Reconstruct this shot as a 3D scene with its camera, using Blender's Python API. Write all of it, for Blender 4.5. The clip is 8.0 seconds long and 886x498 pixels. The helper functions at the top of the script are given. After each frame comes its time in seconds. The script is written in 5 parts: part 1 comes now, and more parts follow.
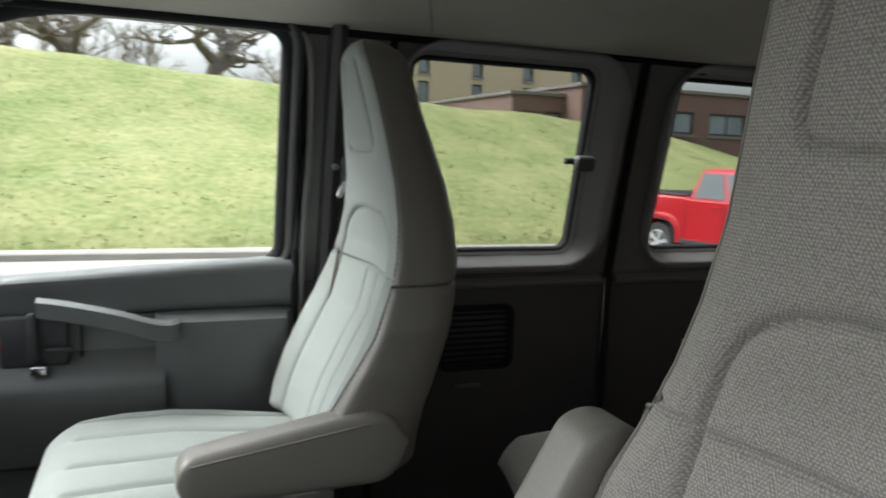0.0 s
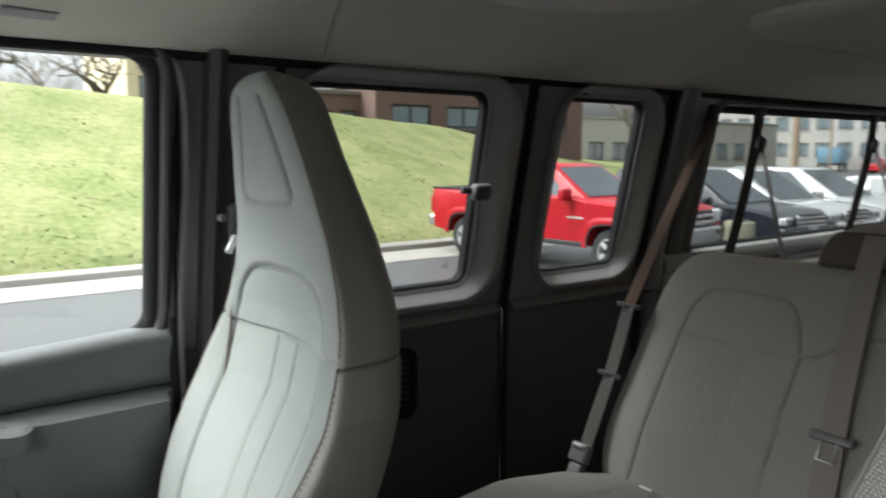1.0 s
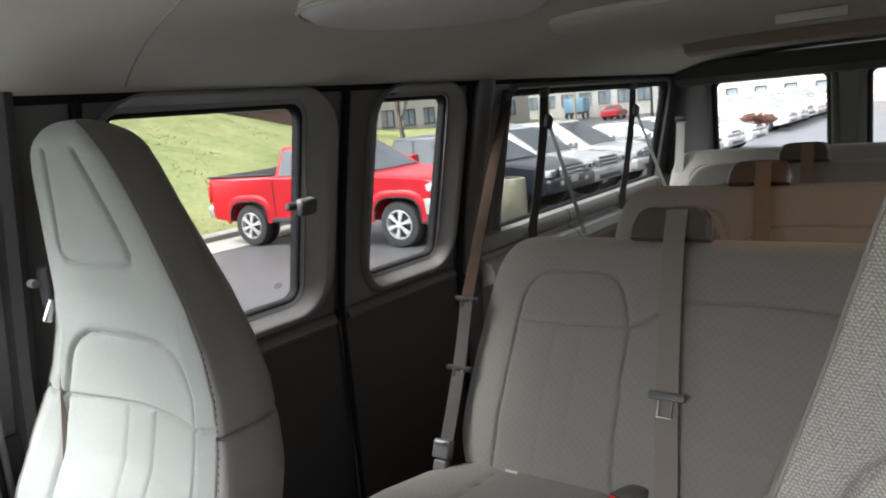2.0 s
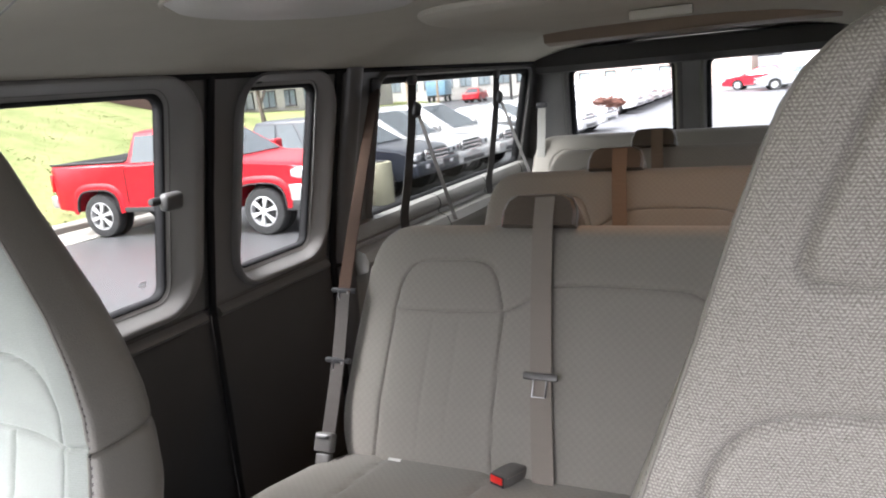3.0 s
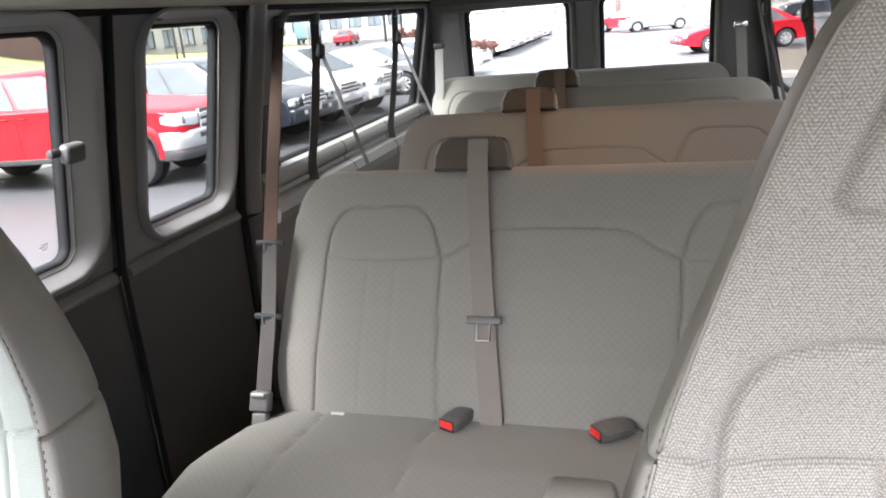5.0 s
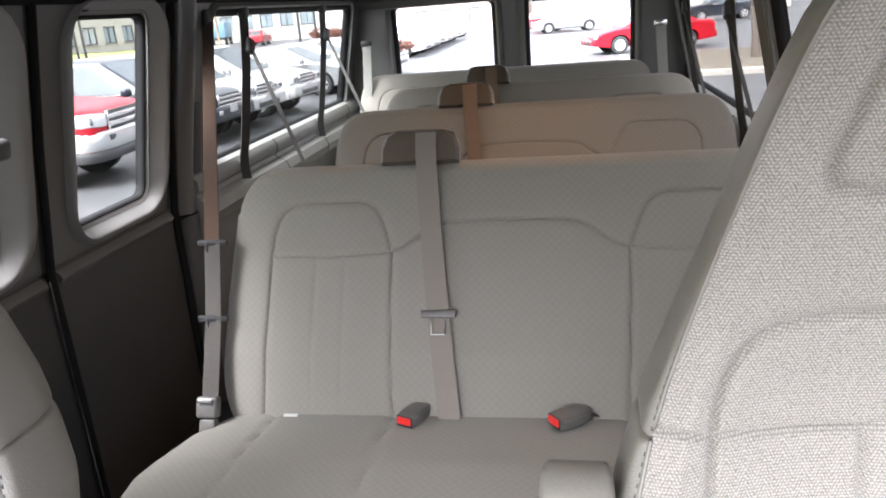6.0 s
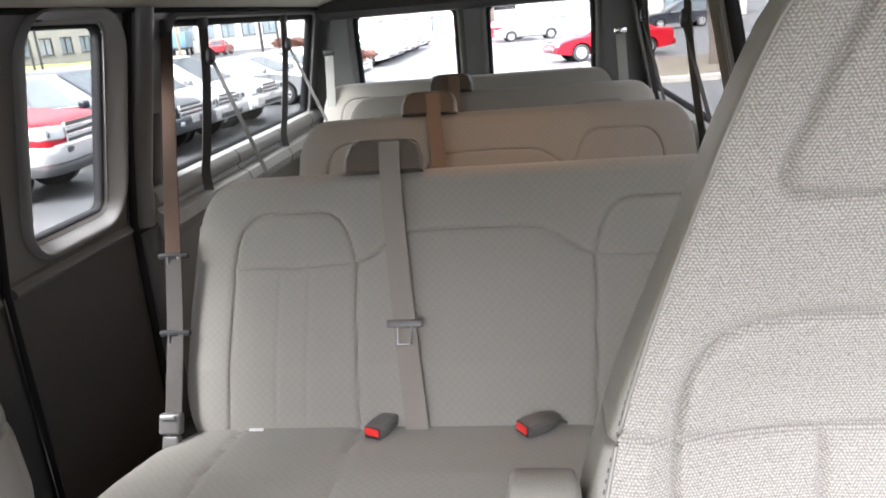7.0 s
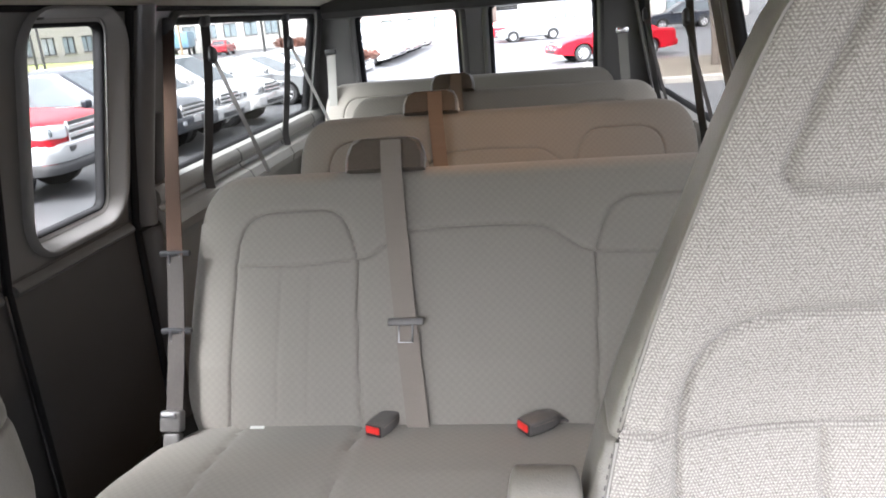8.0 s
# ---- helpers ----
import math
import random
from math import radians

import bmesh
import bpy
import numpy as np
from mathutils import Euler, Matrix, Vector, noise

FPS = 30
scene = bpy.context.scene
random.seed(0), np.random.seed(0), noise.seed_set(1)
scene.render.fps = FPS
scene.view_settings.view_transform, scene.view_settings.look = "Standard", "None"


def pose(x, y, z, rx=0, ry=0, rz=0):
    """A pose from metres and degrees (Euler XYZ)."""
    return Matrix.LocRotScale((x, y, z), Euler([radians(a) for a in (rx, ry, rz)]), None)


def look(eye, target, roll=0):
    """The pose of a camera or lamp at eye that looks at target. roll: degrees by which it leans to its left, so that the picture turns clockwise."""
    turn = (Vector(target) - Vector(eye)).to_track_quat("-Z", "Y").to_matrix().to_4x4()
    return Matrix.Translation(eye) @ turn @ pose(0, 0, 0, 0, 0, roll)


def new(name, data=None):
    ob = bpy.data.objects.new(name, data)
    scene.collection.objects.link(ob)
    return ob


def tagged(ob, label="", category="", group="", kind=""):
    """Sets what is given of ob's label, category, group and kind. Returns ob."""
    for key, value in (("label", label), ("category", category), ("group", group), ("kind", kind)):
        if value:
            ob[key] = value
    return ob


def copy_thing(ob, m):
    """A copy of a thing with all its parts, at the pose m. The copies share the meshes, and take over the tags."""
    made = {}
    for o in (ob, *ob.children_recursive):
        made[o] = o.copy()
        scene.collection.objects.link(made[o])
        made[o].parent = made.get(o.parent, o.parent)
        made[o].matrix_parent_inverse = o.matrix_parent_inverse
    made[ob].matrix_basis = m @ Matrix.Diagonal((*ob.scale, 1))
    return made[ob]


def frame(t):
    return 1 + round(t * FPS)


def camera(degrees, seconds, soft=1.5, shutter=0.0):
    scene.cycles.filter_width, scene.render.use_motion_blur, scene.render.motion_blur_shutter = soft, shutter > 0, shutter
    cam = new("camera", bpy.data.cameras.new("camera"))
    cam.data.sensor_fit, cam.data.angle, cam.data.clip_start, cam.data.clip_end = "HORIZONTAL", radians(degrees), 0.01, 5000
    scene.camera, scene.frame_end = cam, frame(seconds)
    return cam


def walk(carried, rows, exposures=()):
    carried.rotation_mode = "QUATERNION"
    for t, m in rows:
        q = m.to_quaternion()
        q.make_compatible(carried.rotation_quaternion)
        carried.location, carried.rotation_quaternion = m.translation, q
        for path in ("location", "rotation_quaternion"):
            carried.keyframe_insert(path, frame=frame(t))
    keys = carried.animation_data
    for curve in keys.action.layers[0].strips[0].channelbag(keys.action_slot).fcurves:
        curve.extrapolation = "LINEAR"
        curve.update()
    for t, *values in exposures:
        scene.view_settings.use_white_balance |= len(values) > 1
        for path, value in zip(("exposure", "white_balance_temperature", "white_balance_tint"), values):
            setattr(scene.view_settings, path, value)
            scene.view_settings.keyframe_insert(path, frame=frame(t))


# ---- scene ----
cam = camera(61.7, 8.0, soft=1.8, shutter=0.25)
PATH = [
    (0, (0.070, -0.997, 1.649), (0.790, 0.850, 1.388), 2.1),
    (0.2, (0.025, -0.900, 1.675), (0.938, 0.858, 1.405), 2.2),
    (0.5, (-0.032, -0.787, 1.685), (0.968, 0.934, 1.493), 4.2),
    (0.8, (-0.048, -0.733, 1.723), (0.984, 0.966, 1.500), 1.7),
    (1, (-0.069, -0.681, 1.738), (1.119, 0.906, 1.478), 0.0),
    (1.2, (-0.073, -0.640, 1.768), (1.268, 0.862, 1.432), -0.8),
    (1.5, (-0.082, -0.609, 1.798), (1.341, 0.762, 1.486), -3.0),
    (1.7, (-0.117, -0.589, 1.816), (1.382, 0.696, 1.499), -4.3),
    (2.8, (-0.151, -0.553, 1.859), (1.561, 0.382, 1.418), -5.2),
    (3, (-0.151, -0.552, 1.86), (1.599, 0.313, 1.426), -5.1),
    (3.5, (-0.152, -0.555, 1.865), (1.635, 0.183, 1.353), -4.4),
    (4, (-0.166, -0.495, 1.868), (1.633, 0.173, 1.303), -4.2),
    (4.2, (-0.155, -0.493, 1.877), (1.634, 0.178, 1.287), -5.1),
    (5.5, (-0.164, -0.339, 1.849), (1.685, 0.111, 1.245), -4.6),
    (6, (-0.168, -0.325, 1.847), (1.699, 0.022, 1.231), -4.6),
    (6.5, (-0.165, -0.327, 1.844), (1.717, -0.039, 1.247), -4.8),
    (7, (-0.163, -0.329, 1.847), (1.722, -0.07, 1.245), -4.8),
    (7.5, (-0.16, -0.329, 1.844), (1.724, -0.076, 1.235), -4.6),
    (8, (-0.164, -0.329, 1.842), (1.721, -0.066, 1.241), -4.7),
]
walk(cam, [(t, look(eye, target, roll)) for t, eye, target, roll in PATH],
     exposures=[(0, 1.93, 6200, 6), (0.5, 2.08, 6200, 6), (1.0, 2.15, 6200, 7), (1.7, 2.42, 6250, 10), (3.0, 3.25, 6250, 15), (4.2, 3.60, 6200, 14), (8.0, 3.72, 6150, 14)])

# ---- world, sun, exposure ----
world = bpy.data.worlds.new("sky")
scene.world = world
world.use_nodes = True
wn, wl = world.node_tree.nodes, world.node_tree.links
sky = wn.new("ShaderNodeTexSky")
sky.sky_type, sky.sun_disc = "NISHITA", False
sky.sun_elevation, sky.sun_rotation = radians(55), radians(-62)
sky.air_density, sky.dust_density = 1.0, 8.0
overcast = wn.new("ShaderNodeHueSaturation")
overcast.inputs["Saturation"].default_value = 0.12
wl.new(sky.outputs[0], overcast.inputs["Color"])
wl.new(overcast.outputs[0], wn["Background"].inputs["Color"])
wn["Background"].inputs["Strength"].default_value = 0.15
sun = new("sun", bpy.data.lights.new("sun", "SUN"))
sun.data.energy, sun.data.angle, sun.data.color = 0.50, radians(35), (1.0, 0.97, 0.93)
sun.matrix_world = look((0, 0, 0), (0.48, -0.32, -0.82))


# ---- materials ----
def material(name, color, rough=0.6, metal=0.0, vary=0.15, scale=8.0, fine=120.0, bump=0.15, tint=None, coat=0.0, spec=0.5):
    """A surface with a broad and a fine variation of its colour, and fine relief."""
    m = bpy.data.materials.new(name)
    m.use_nodes = True
    n, l = m.node_tree.nodes, m.node_tree.links
    b = n["Principled BSDF"]
    b.inputs["Roughness"].default_value, b.inputs["Metallic"].default_value = rough, metal
    b.inputs["Coat Weight"].default_value = coat
    b.inputs["Coat Roughness"].default_value = 0.05
    b.inputs["Specular IOR Level"].default_value = spec
    co = n.new("ShaderNodeTexCoord")
    broad, small = n.new("ShaderNodeTexNoise"), n.new("ShaderNodeTexNoise")
    broad.inputs["Scale"].default_value, small.inputs["Scale"].default_value = scale, fine
    broad.inputs["Detail"].default_value = 4
    l.new(co.outputs["Object"], broad.inputs["Vector"])
    l.new(co.outputs["Object"], small.inputs["Vector"])
    mix = n.new("ShaderNodeMix")
    mix.data_type = "RGBA"
    other = tint or tuple(c * (1 - vary) for c in color)
    mix.inputs[6].default_value, mix.inputs[7].default_value = (*color, 1), (*other, 1)
    add = n.new("ShaderNodeMath")
    add.operation = "MULTIPLY_ADD"
    add.inputs[1].default_value = 0.5
    half = n.new("ShaderNodeMath")
    half.operation = "MULTIPLY"
    half.inputs[1].default_value = 0.5
    l.new(small.outputs[0], half.inputs[0])
    l.new(broad.outputs[0], add.inputs[0])
    l.new(half.outputs[0], add.inputs[2])
    ramp = n.new("ShaderNodeMapRange")
    ramp.inputs[1].default_value, ramp.inputs[2].default_value = 0.32, 0.68
    l.new(add.outputs[0], ramp.inputs[0])
    l.new(ramp.outputs[0], mix.inputs[0])
    l.new(mix.outputs[2], b.inputs["Base Color"])
    if bump:
        bp = n.new("ShaderNodeBump")
        bp.inputs["Strength"].default_value, bp.inputs["Distance"].default_value = bump, 0.004
        l.new(small.outputs[0], bp.inputs["Height"])
        l.new(bp.outputs[0], b.inputs["Normal"])
    return m


def math_node(n, l, op, a, b=None, c=None):
    k = n.new("ShaderNodeMath")
    k.operation = op
    for i, v in enumerate((a, b, c)):
        if v is None:
            continue
        if isinstance(v, (int, float)):
            k.inputs[i].default_value = v
        else:
            l.new(v, k.inputs[i])
    return k.outputs[0]


def herringbone(name, light, dark, period, stripe, bump=0.5, contrast=1.0, rows=0.004, diamond=False, loose=0.6):
    """A woven zigzag (or small diamond) fabric, in the mesh's own across (x) and up (z) metres."""
    m = bpy.data.materials.new(name)
    m.use_nodes = True
    n, l = m.node_tree.nodes, m.node_tree.links
    b = n["Principled BSDF"]
    b.inputs["Roughness"].default_value = 0.95
    b.inputs["Specular IOR Level"].default_value = 0.15
    b.inputs["Sheen Weight"].default_value = 0.15
    co = n.new("ShaderNodeTexCoord")
    sep = n.new("ShaderNodeSeparateXYZ")
    l.new(co.outputs["Object"], sep.inputs[0])
    warp = n.new("ShaderNodeTexNoise")
    warp.inputs["Scale"].default_value = 90
    l.new(co.outputs["Object"], warp.inputs["Vector"])
    across = math_node(n, l, "MULTIPLY_ADD", warp.outputs[0], 0.004, sep.outputs[0])
    zig = math_node(n, l, "PINGPONG", across, period)
    up = math_node(n, l, "ADD", math_node(n, l, "MULTIPLY", zig, 1.9), sep.outputs[2])
    up = math_node(n, l, "MULTIPLY_ADD", warp.outputs[0], 0.003, up)
    wave = math_node(n, l, "SINE", math_node(n, l, "MULTIPLY", up, 2 * math.pi / stripe))
    thread = n.new("ShaderNodeTexNoise")
    thread.inputs["Scale"].default_value = 420
    l.new(co.outputs["Object"], thread.inputs["Vector"])
    row = math_node(n, l, "SINE", math_node(n, l, "MULTIPLY", math_node(n, l, "MULTIPLY_ADD", warp.outputs[0], 0.001, sep.outputs[2]), 2 * math.pi / rows))
    gate = math_node(n, l, "MULTIPLY_ADD", row, 0.5, 0.6)
    both = math_node(n, l, "ADD", math_node(n, l, "MULTIPLY", math_node(n, l, "MULTIPLY", wave, gate), 0.30 * contrast), math_node(n, l, "MULTIPLY", row, 0.16 * contrast))
    if diamond:
        u, v = (math_node(n, l, "SINE", math_node(n, l, "MULTIPLY", q, 2 * math.pi / stripe)) for q in (math_node(n, l, "ADD", across, sep.outputs[2]), math_node(n, l, "SUBTRACT", across, sep.outputs[2])))
        both = math_node(n, l, "MULTIPLY", math_node(n, l, "ADD", u, v), 0.16 * contrast)
    mixed = math_node(n, l, "ADD", both, math_node(n, l, "MULTIPLY_ADD", thread.outputs[0], loose, 0.45 - 0.5 * loose))
    ramp = n.new("ShaderNodeMapRange")
    ramp.inputs[1].default_value, ramp.inputs[2].default_value = 0.05, 0.85
    l.new(mixed, ramp.inputs[0])
    mix = n.new("ShaderNodeMix")
    mix.data_type = "RGBA"
    mix.inputs[6].default_value, mix.inputs[7].default_value = (*dark, 1), (*light, 1)
    l.new(ramp.outputs[0], mix.inputs[0])
    l.new(mix.outputs[2], b.inputs["Base Color"])
    bp = n.new("ShaderNodeBump")
    bp.inputs["Strength"].default_value, bp.inputs["Distance"].default_value = bump, 0.0015
    l.new(mixed, bp.inputs["Height"])
    l.new(bp.outputs[0], b.inputs["Normal"])
    return m


def glass_material(name, color, rough=0.0):
    m = bpy.data.materials.new(name)
    m.use_nodes = True
    b = m.node_tree.nodes["Principled BSDF"]
    b.inputs["Base Color"].default_value = (*color, 1)
    b.inputs["Transmission Weight"].default_value = 1.0
    b.inputs["Roughness"].default_value = rough
    b.inputs["IOR"].default_value = 1.45
    return m


def tinted_glass(name, color):
    """Thin dark window film: it lets a part of the light straight through and mirrors a little."""
    m = bpy.data.materials.new(name)
    m.use_nodes = True
    n, l = m.node_tree.nodes, m.node_tree.links
    clear, gloss, mix = n.new("ShaderNodeBsdfTransparent"), n.new("ShaderNodeBsdfGlossy"), n.new("ShaderNodeMixShader")
    clear.inputs[0].default_value = (*color, 1)
    gloss.inputs["Roughness"].default_value = 0.02
    mix.inputs[0].default_value = 0.03
    l.new(clear.outputs[0], mix.inputs[1])
    l.new(gloss.outputs[0], mix.inputs[2])
    l.new(mix.outputs[0], n["Material Output"].inputs["Surface"])
    return m


M = dict(
    door_trim=material("door_trim", (0.095, 0.10, 0.098), 0.38, vary=0.12, fine=500, bump=0.10),
    panel=material("panel", (0.055, 0.053, 0.052), 0.5, vary=0.15, fine=500, bump=0.10),
    # pillar grey made paler: light caught by the window splays, put into the colour
    lit_frame_grey=material("lit_frame_grey", (0.262, 0.258, 0.251), 0.46, vary=0.10, fine=500, bump=0.06),
    pillar=material("pillar", (0.14, 0.138, 0.135), 0.30, vary=0.12, fine=500, bump=0.08),
    quarter=material("quarter", (0.23, 0.225, 0.21), 0.5, vary=0.12, fine=500, bump=0.10),
    tan_trim=material("tan_trim", (0.27, 0.205, 0.145), 0.5, vary=0.12, fine=400, bump=0.08),
    lamp_panel=material("lamp_panel", (0.55, 0.54, 0.50), 0.5, vary=0.06, bump=0.05),
    rubber=material("rubber", (0.012, 0.012, 0.013), 0.8, vary=0.3, bump=0.05, spec=0.2),
    headliner=material("headliner", (0.53, 0.515, 0.445), 0.95, vary=0.08, fine=600, bump=0.25, spec=0.1),
    carpet=material("carpet", (0.035, 0.034, 0.033), 0.98, vary=0.4, fine=400, bump=0.6, spec=0.1),
    vinyl=material("vinyl", (0.172, 0.161, 0.142), 0.42, vary=0.12, scale=5, fine=350, bump=0.16),
    front_cloth=herringbone("front_cloth", (0.380, 0.358, 0.330), (0.122, 0.112, 0.100), 0.0100, 0.0070, 0.20, 0.90, 0.0033, loose=0.85),
    front_plain=herringbone("front_plain", (0.305, 0.326, 0.305), (0.212, 0.227, 0.212), 0.0090, 0.0056, 0.25, 0.5, 0.0030),
    bench_cloth=herringbone("bench_cloth", (0.284, 0.266, 0.239), (0.180, 0.168, 0.151), 0.0085, 0.020, 0.15, 0.20, 0.0055, True, 0.4),
    belt=herringbone("belt", (0.235, 0.208, 0.182), (0.19, 0.167, 0.147), 0.02, 0.003, 0.15, 0.25),
    # webbing of the rear rows, warm lamplight put into its tan colour
    warm_lit_belt=herringbone("warm_lit_belt", (0.205, 0.148, 0.108), (0.14, 0.100, 0.073), 0.02, 0.003, 0.3, 0.5),
    dark_belt=material("dark_belt", (0.05, 0.047, 0.045), 0.7, vary=0.3),
    guide=material("guide", (0.105, 0.085, 0.068), 0.30, vary=0.2, bump=0.03),
    chrome=material("chrome", (0.75, 0.75, 0.76), 0.18, 1.0, vary=0.1, bump=0.0),
    grey_belt=material("grey_belt", (0.13, 0.125, 0.12), 0.7, vary=0.3),
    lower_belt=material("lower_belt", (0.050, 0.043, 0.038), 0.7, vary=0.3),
    tag_white=material("tag_white", (0.7, 0.69, 0.67), 0.8, vary=0.1, bump=0.05),
    dull_metal=material("dull_metal", (0.36, 0.36, 0.36), 0.38, 0.9, vary=0.1, bump=0.0),
    # door_trim darkened by a quarter: shade low on the door put into its colour
    shaded_door_trim=material("shaded_door_trim", (0.072, 0.075, 0.073), 0.42, vary=0.12, fine=500, bump=0.10),
    latch=material("latch", (0.085, 0.085, 0.084), 0.45, vary=0.12, bump=0.05),
    buckle=material("buckle", (0.12, 0.115, 0.11), 0.4, vary=0.2, bump=0.05),
    dull_red=material("dull_red", (0.16, 0.012, 0.012), 0.5, vary=0.2, bump=0.0),
    red=material("red", (0.75, 0.03, 0.025), 0.4, vary=0.1, bump=0.0),
    dark_glass=tinted_glass("dark_glass", (0.55, 0.55, 0.54)),
    rear_glass=tinted_glass("rear_glass", (0.62, 0.63, 0.62)),
    clear_glass=tinted_glass("clear_glass", (0.93, 0.94, 0.94)),
    grey_glass=tinted_glass("grey_glass", (0.74, 0.75, 0.74)),
    brown_belt=herringbone("brown_belt", (0.098, 0.058, 0.040), (0.062, 0.037, 0.026), 0.02, 0.003, 0.3, 0.6),
    bumper_silver=material("bumper_silver", (0.52, 0.53, 0.54), 0.28, 0.75, vary=0.15, scale=1.5, bump=0.0),
    yellow_concrete=material("yellow_concrete", (0.27, 0.26, 0.185), 0.9, vary=0.25, scale=3, fine=60, bump=0.3),
    shrub=material("shrub", (0.17, 0.075, 0.055), 0.95, vary=0.3, scale=1, bump=0.0),
    window_glass=glass_material("window_glass", (0.93, 0.95, 0.94)),
    asphalt=material("asphalt", (0.070, 0.071, 0.075), 0.48, vary=0.3, scale=0.35, fine=60, bump=0.12),
    concrete=material("concrete", (0.27, 0.255, 0.23), 0.9, vary=0.2, scale=1.5, fine=60, bump=0.3),
    grass=material("grass", (0.100, 0.138, 0.043), 0.95, scale=0.7, fine=7, bump=0.0, tint=(0.255, 0.250, 0.124), spec=0.1),
    brick=material("brick", (0.15, 0.093, 0.08), 0.9, vary=0.25, scale=0.6, fine=14, bump=0.2),
    stone=material("stone", (0.28, 0.265, 0.25), 0.9, vary=0.15, scale=0.5, fine=12, bump=0.2),
    render_wall=material("render_wall", (0.50, 0.43, 0.30), 0.9, vary=0.12, scale=0.3, fine=6, bump=0.1),
    pale_wall=material("pale_wall", (0.40, 0.385, 0.365), 0.9, vary=0.12, scale=0.3, fine=6, bump=0.1),
    coping=material("coping", (0.15, 0.135, 0.125), 0.9, vary=0.2, scale=0.5, fine=12, bump=0.2),
    roof=material("roof", (0.10, 0.095, 0.095), 0.9, vary=0.25, scale=1, fine=20),
    bark=material("bark", (0.11, 0.09, 0.075), 0.95, vary=0.35, scale=3, fine=30, bump=0.6),
    red_paint=material("red_paint", (0.33, 0.002, 0.010), 0.40, vary=0.06, fine=900, bump=0.0, coat=0.12, spec=0.3),
    white_paint=material("white_paint", (0.36, 0.36, 0.36), 0.3, vary=0.04, fine=900, bump=0.0, coat=1.0),
    black_paint=material("black_paint", (0.015, 0.018, 0.026), 0.3, vary=0.2, fine=900, bump=0.0, coat=0.25, spec=0.3),
    silver_paint=material("silver_paint", (0.30, 0.31, 0.32), 0.3, 0.6, vary=0.06, fine=900, bump=0.0, coat=1.0),
    blue_paint=material("blue_paint", (0.16, 0.29, 0.40), 0.4, vary=0.1, bump=0.0),
    tyre=material("tyre", (0.022, 0.022, 0.023), 0.85, vary=0.3, fine=80),
    rim=material("rim", (0.50, 0.50, 0.51), 0.35, 0.3, vary=0.1, bump=0.0),
    dark_plastic=material("dark_plastic", (0.025, 0.025, 0.027), 0.5, vary=0.2),
    lamp_glass=material("lamp_glass", (0.42, 0.43, 0.45), 0.1, vary=0.1, bump=0.0, coat=1.0),
    blades=material("blades", (0.120, 0.165, 0.048), 0.9, scale=0.7, fine=5, bump=0.0, tint=(0.30, 0.270, 0.15), spec=0.1),
    dry_grass=material("dry_grass", (0.15, 0.132, 0.108), 0.95, scale=1.2, fine=25, bump=0.3, tint=(0.09, 0.079, 0.064), spec=0.1),
    orange_brick=material("orange_brick", (0.46, 0.36, 0.31), 0.9, vary=0.25, scale=0.6, fine=14, bump=0.2),
    wood_pole=material("wood_pole", (0.36, 0.27, 0.18), 0.9, vary=0.3, scale=2, fine=30, bump=0.4),
    twig=material("twig", (0.15, 0.125, 0.10), 0.95, vary=0.3, scale=1, bump=0.0),
    tail=material("tail", (0.45, 0.01, 0.01), 0.15, vary=0.1, bump=0.0, coat=1.0),
    screen_glass=material("screen_glass", (0.07, 0.085, 0.095), 0.06, vary=0.5, scale=1.5, bump=0.0, spec=0.25, coat=0.05),
    far_glass=material("far_glass", (0.24, 0.29, 0.32), 0.05, vary=0.5, scale=0.5, bump=0.0, coat=1.0),
    car_glass=material("car_glass", (0.06, 0.075, 0.085), 0.06, vary=0.4, scale=1.2, bump=0.0, spec=0.4, coat=0.25),
)


# ---- helpers for meshes ----
def mesh_object(name, bm, mat, parent=None, label="", smooth=True):
    me = bpy.data.meshes.new(name)
    bm.normal_update()
    bm.to_mesh(me)
    bm.free()
    return data_object(name, me, mat, parent, label, smooth)


def data_object(name, me, mat, parent=None, label="", smooth=True):
    ob = new(name, me)
    if mat is not None and not me.materials:
        me.materials.append(mat)
    if smooth and len(me.polygons):
        me.polygons.foreach_set("use_smooth", [True] * len(me.polygons))
        me.set_sharp_from_angle(angle=radians(38))
    if parent is not None:
        ob.parent = parent
    if label:
        ob["label"] = label
    return ob


def part(name, bm, mat, parent, label=""):
    return mesh_object(name, bm, mat, parent, label)


def thing(name, label, category, group="", kind="", at=(0, 0, 0), turn=0):
    ob = new(name)
    ob.empty_display_size = 0.1
    ob.matrix_basis = pose(*at, 0, 0, turn)
    return tagged(ob, label, category, group, kind)


def box(size, centre=(0, 0, 0), bevel=0.0, seg=2, turn=(0, 0, 0), bm=None):
    own = bmesh.new()
    bmesh.ops.create_cube(own, size=1.0)
    bmesh.ops.scale(own, vec=size, verts=own.verts)
    if bevel > 0:
        bmesh.ops.bevel(own, geom=own.edges[:], offset=bevel, segments=seg, profile=0.5, affect="EDGES")
    own.transform(pose(*centre, *turn))
    if bm is None:
        return own
    me = bpy.data.meshes.new("tmp")
    own.to_mesh(me)
    own.free()
    bm.from_mesh(me)
    bpy.data.meshes.remove(me)
    return bm


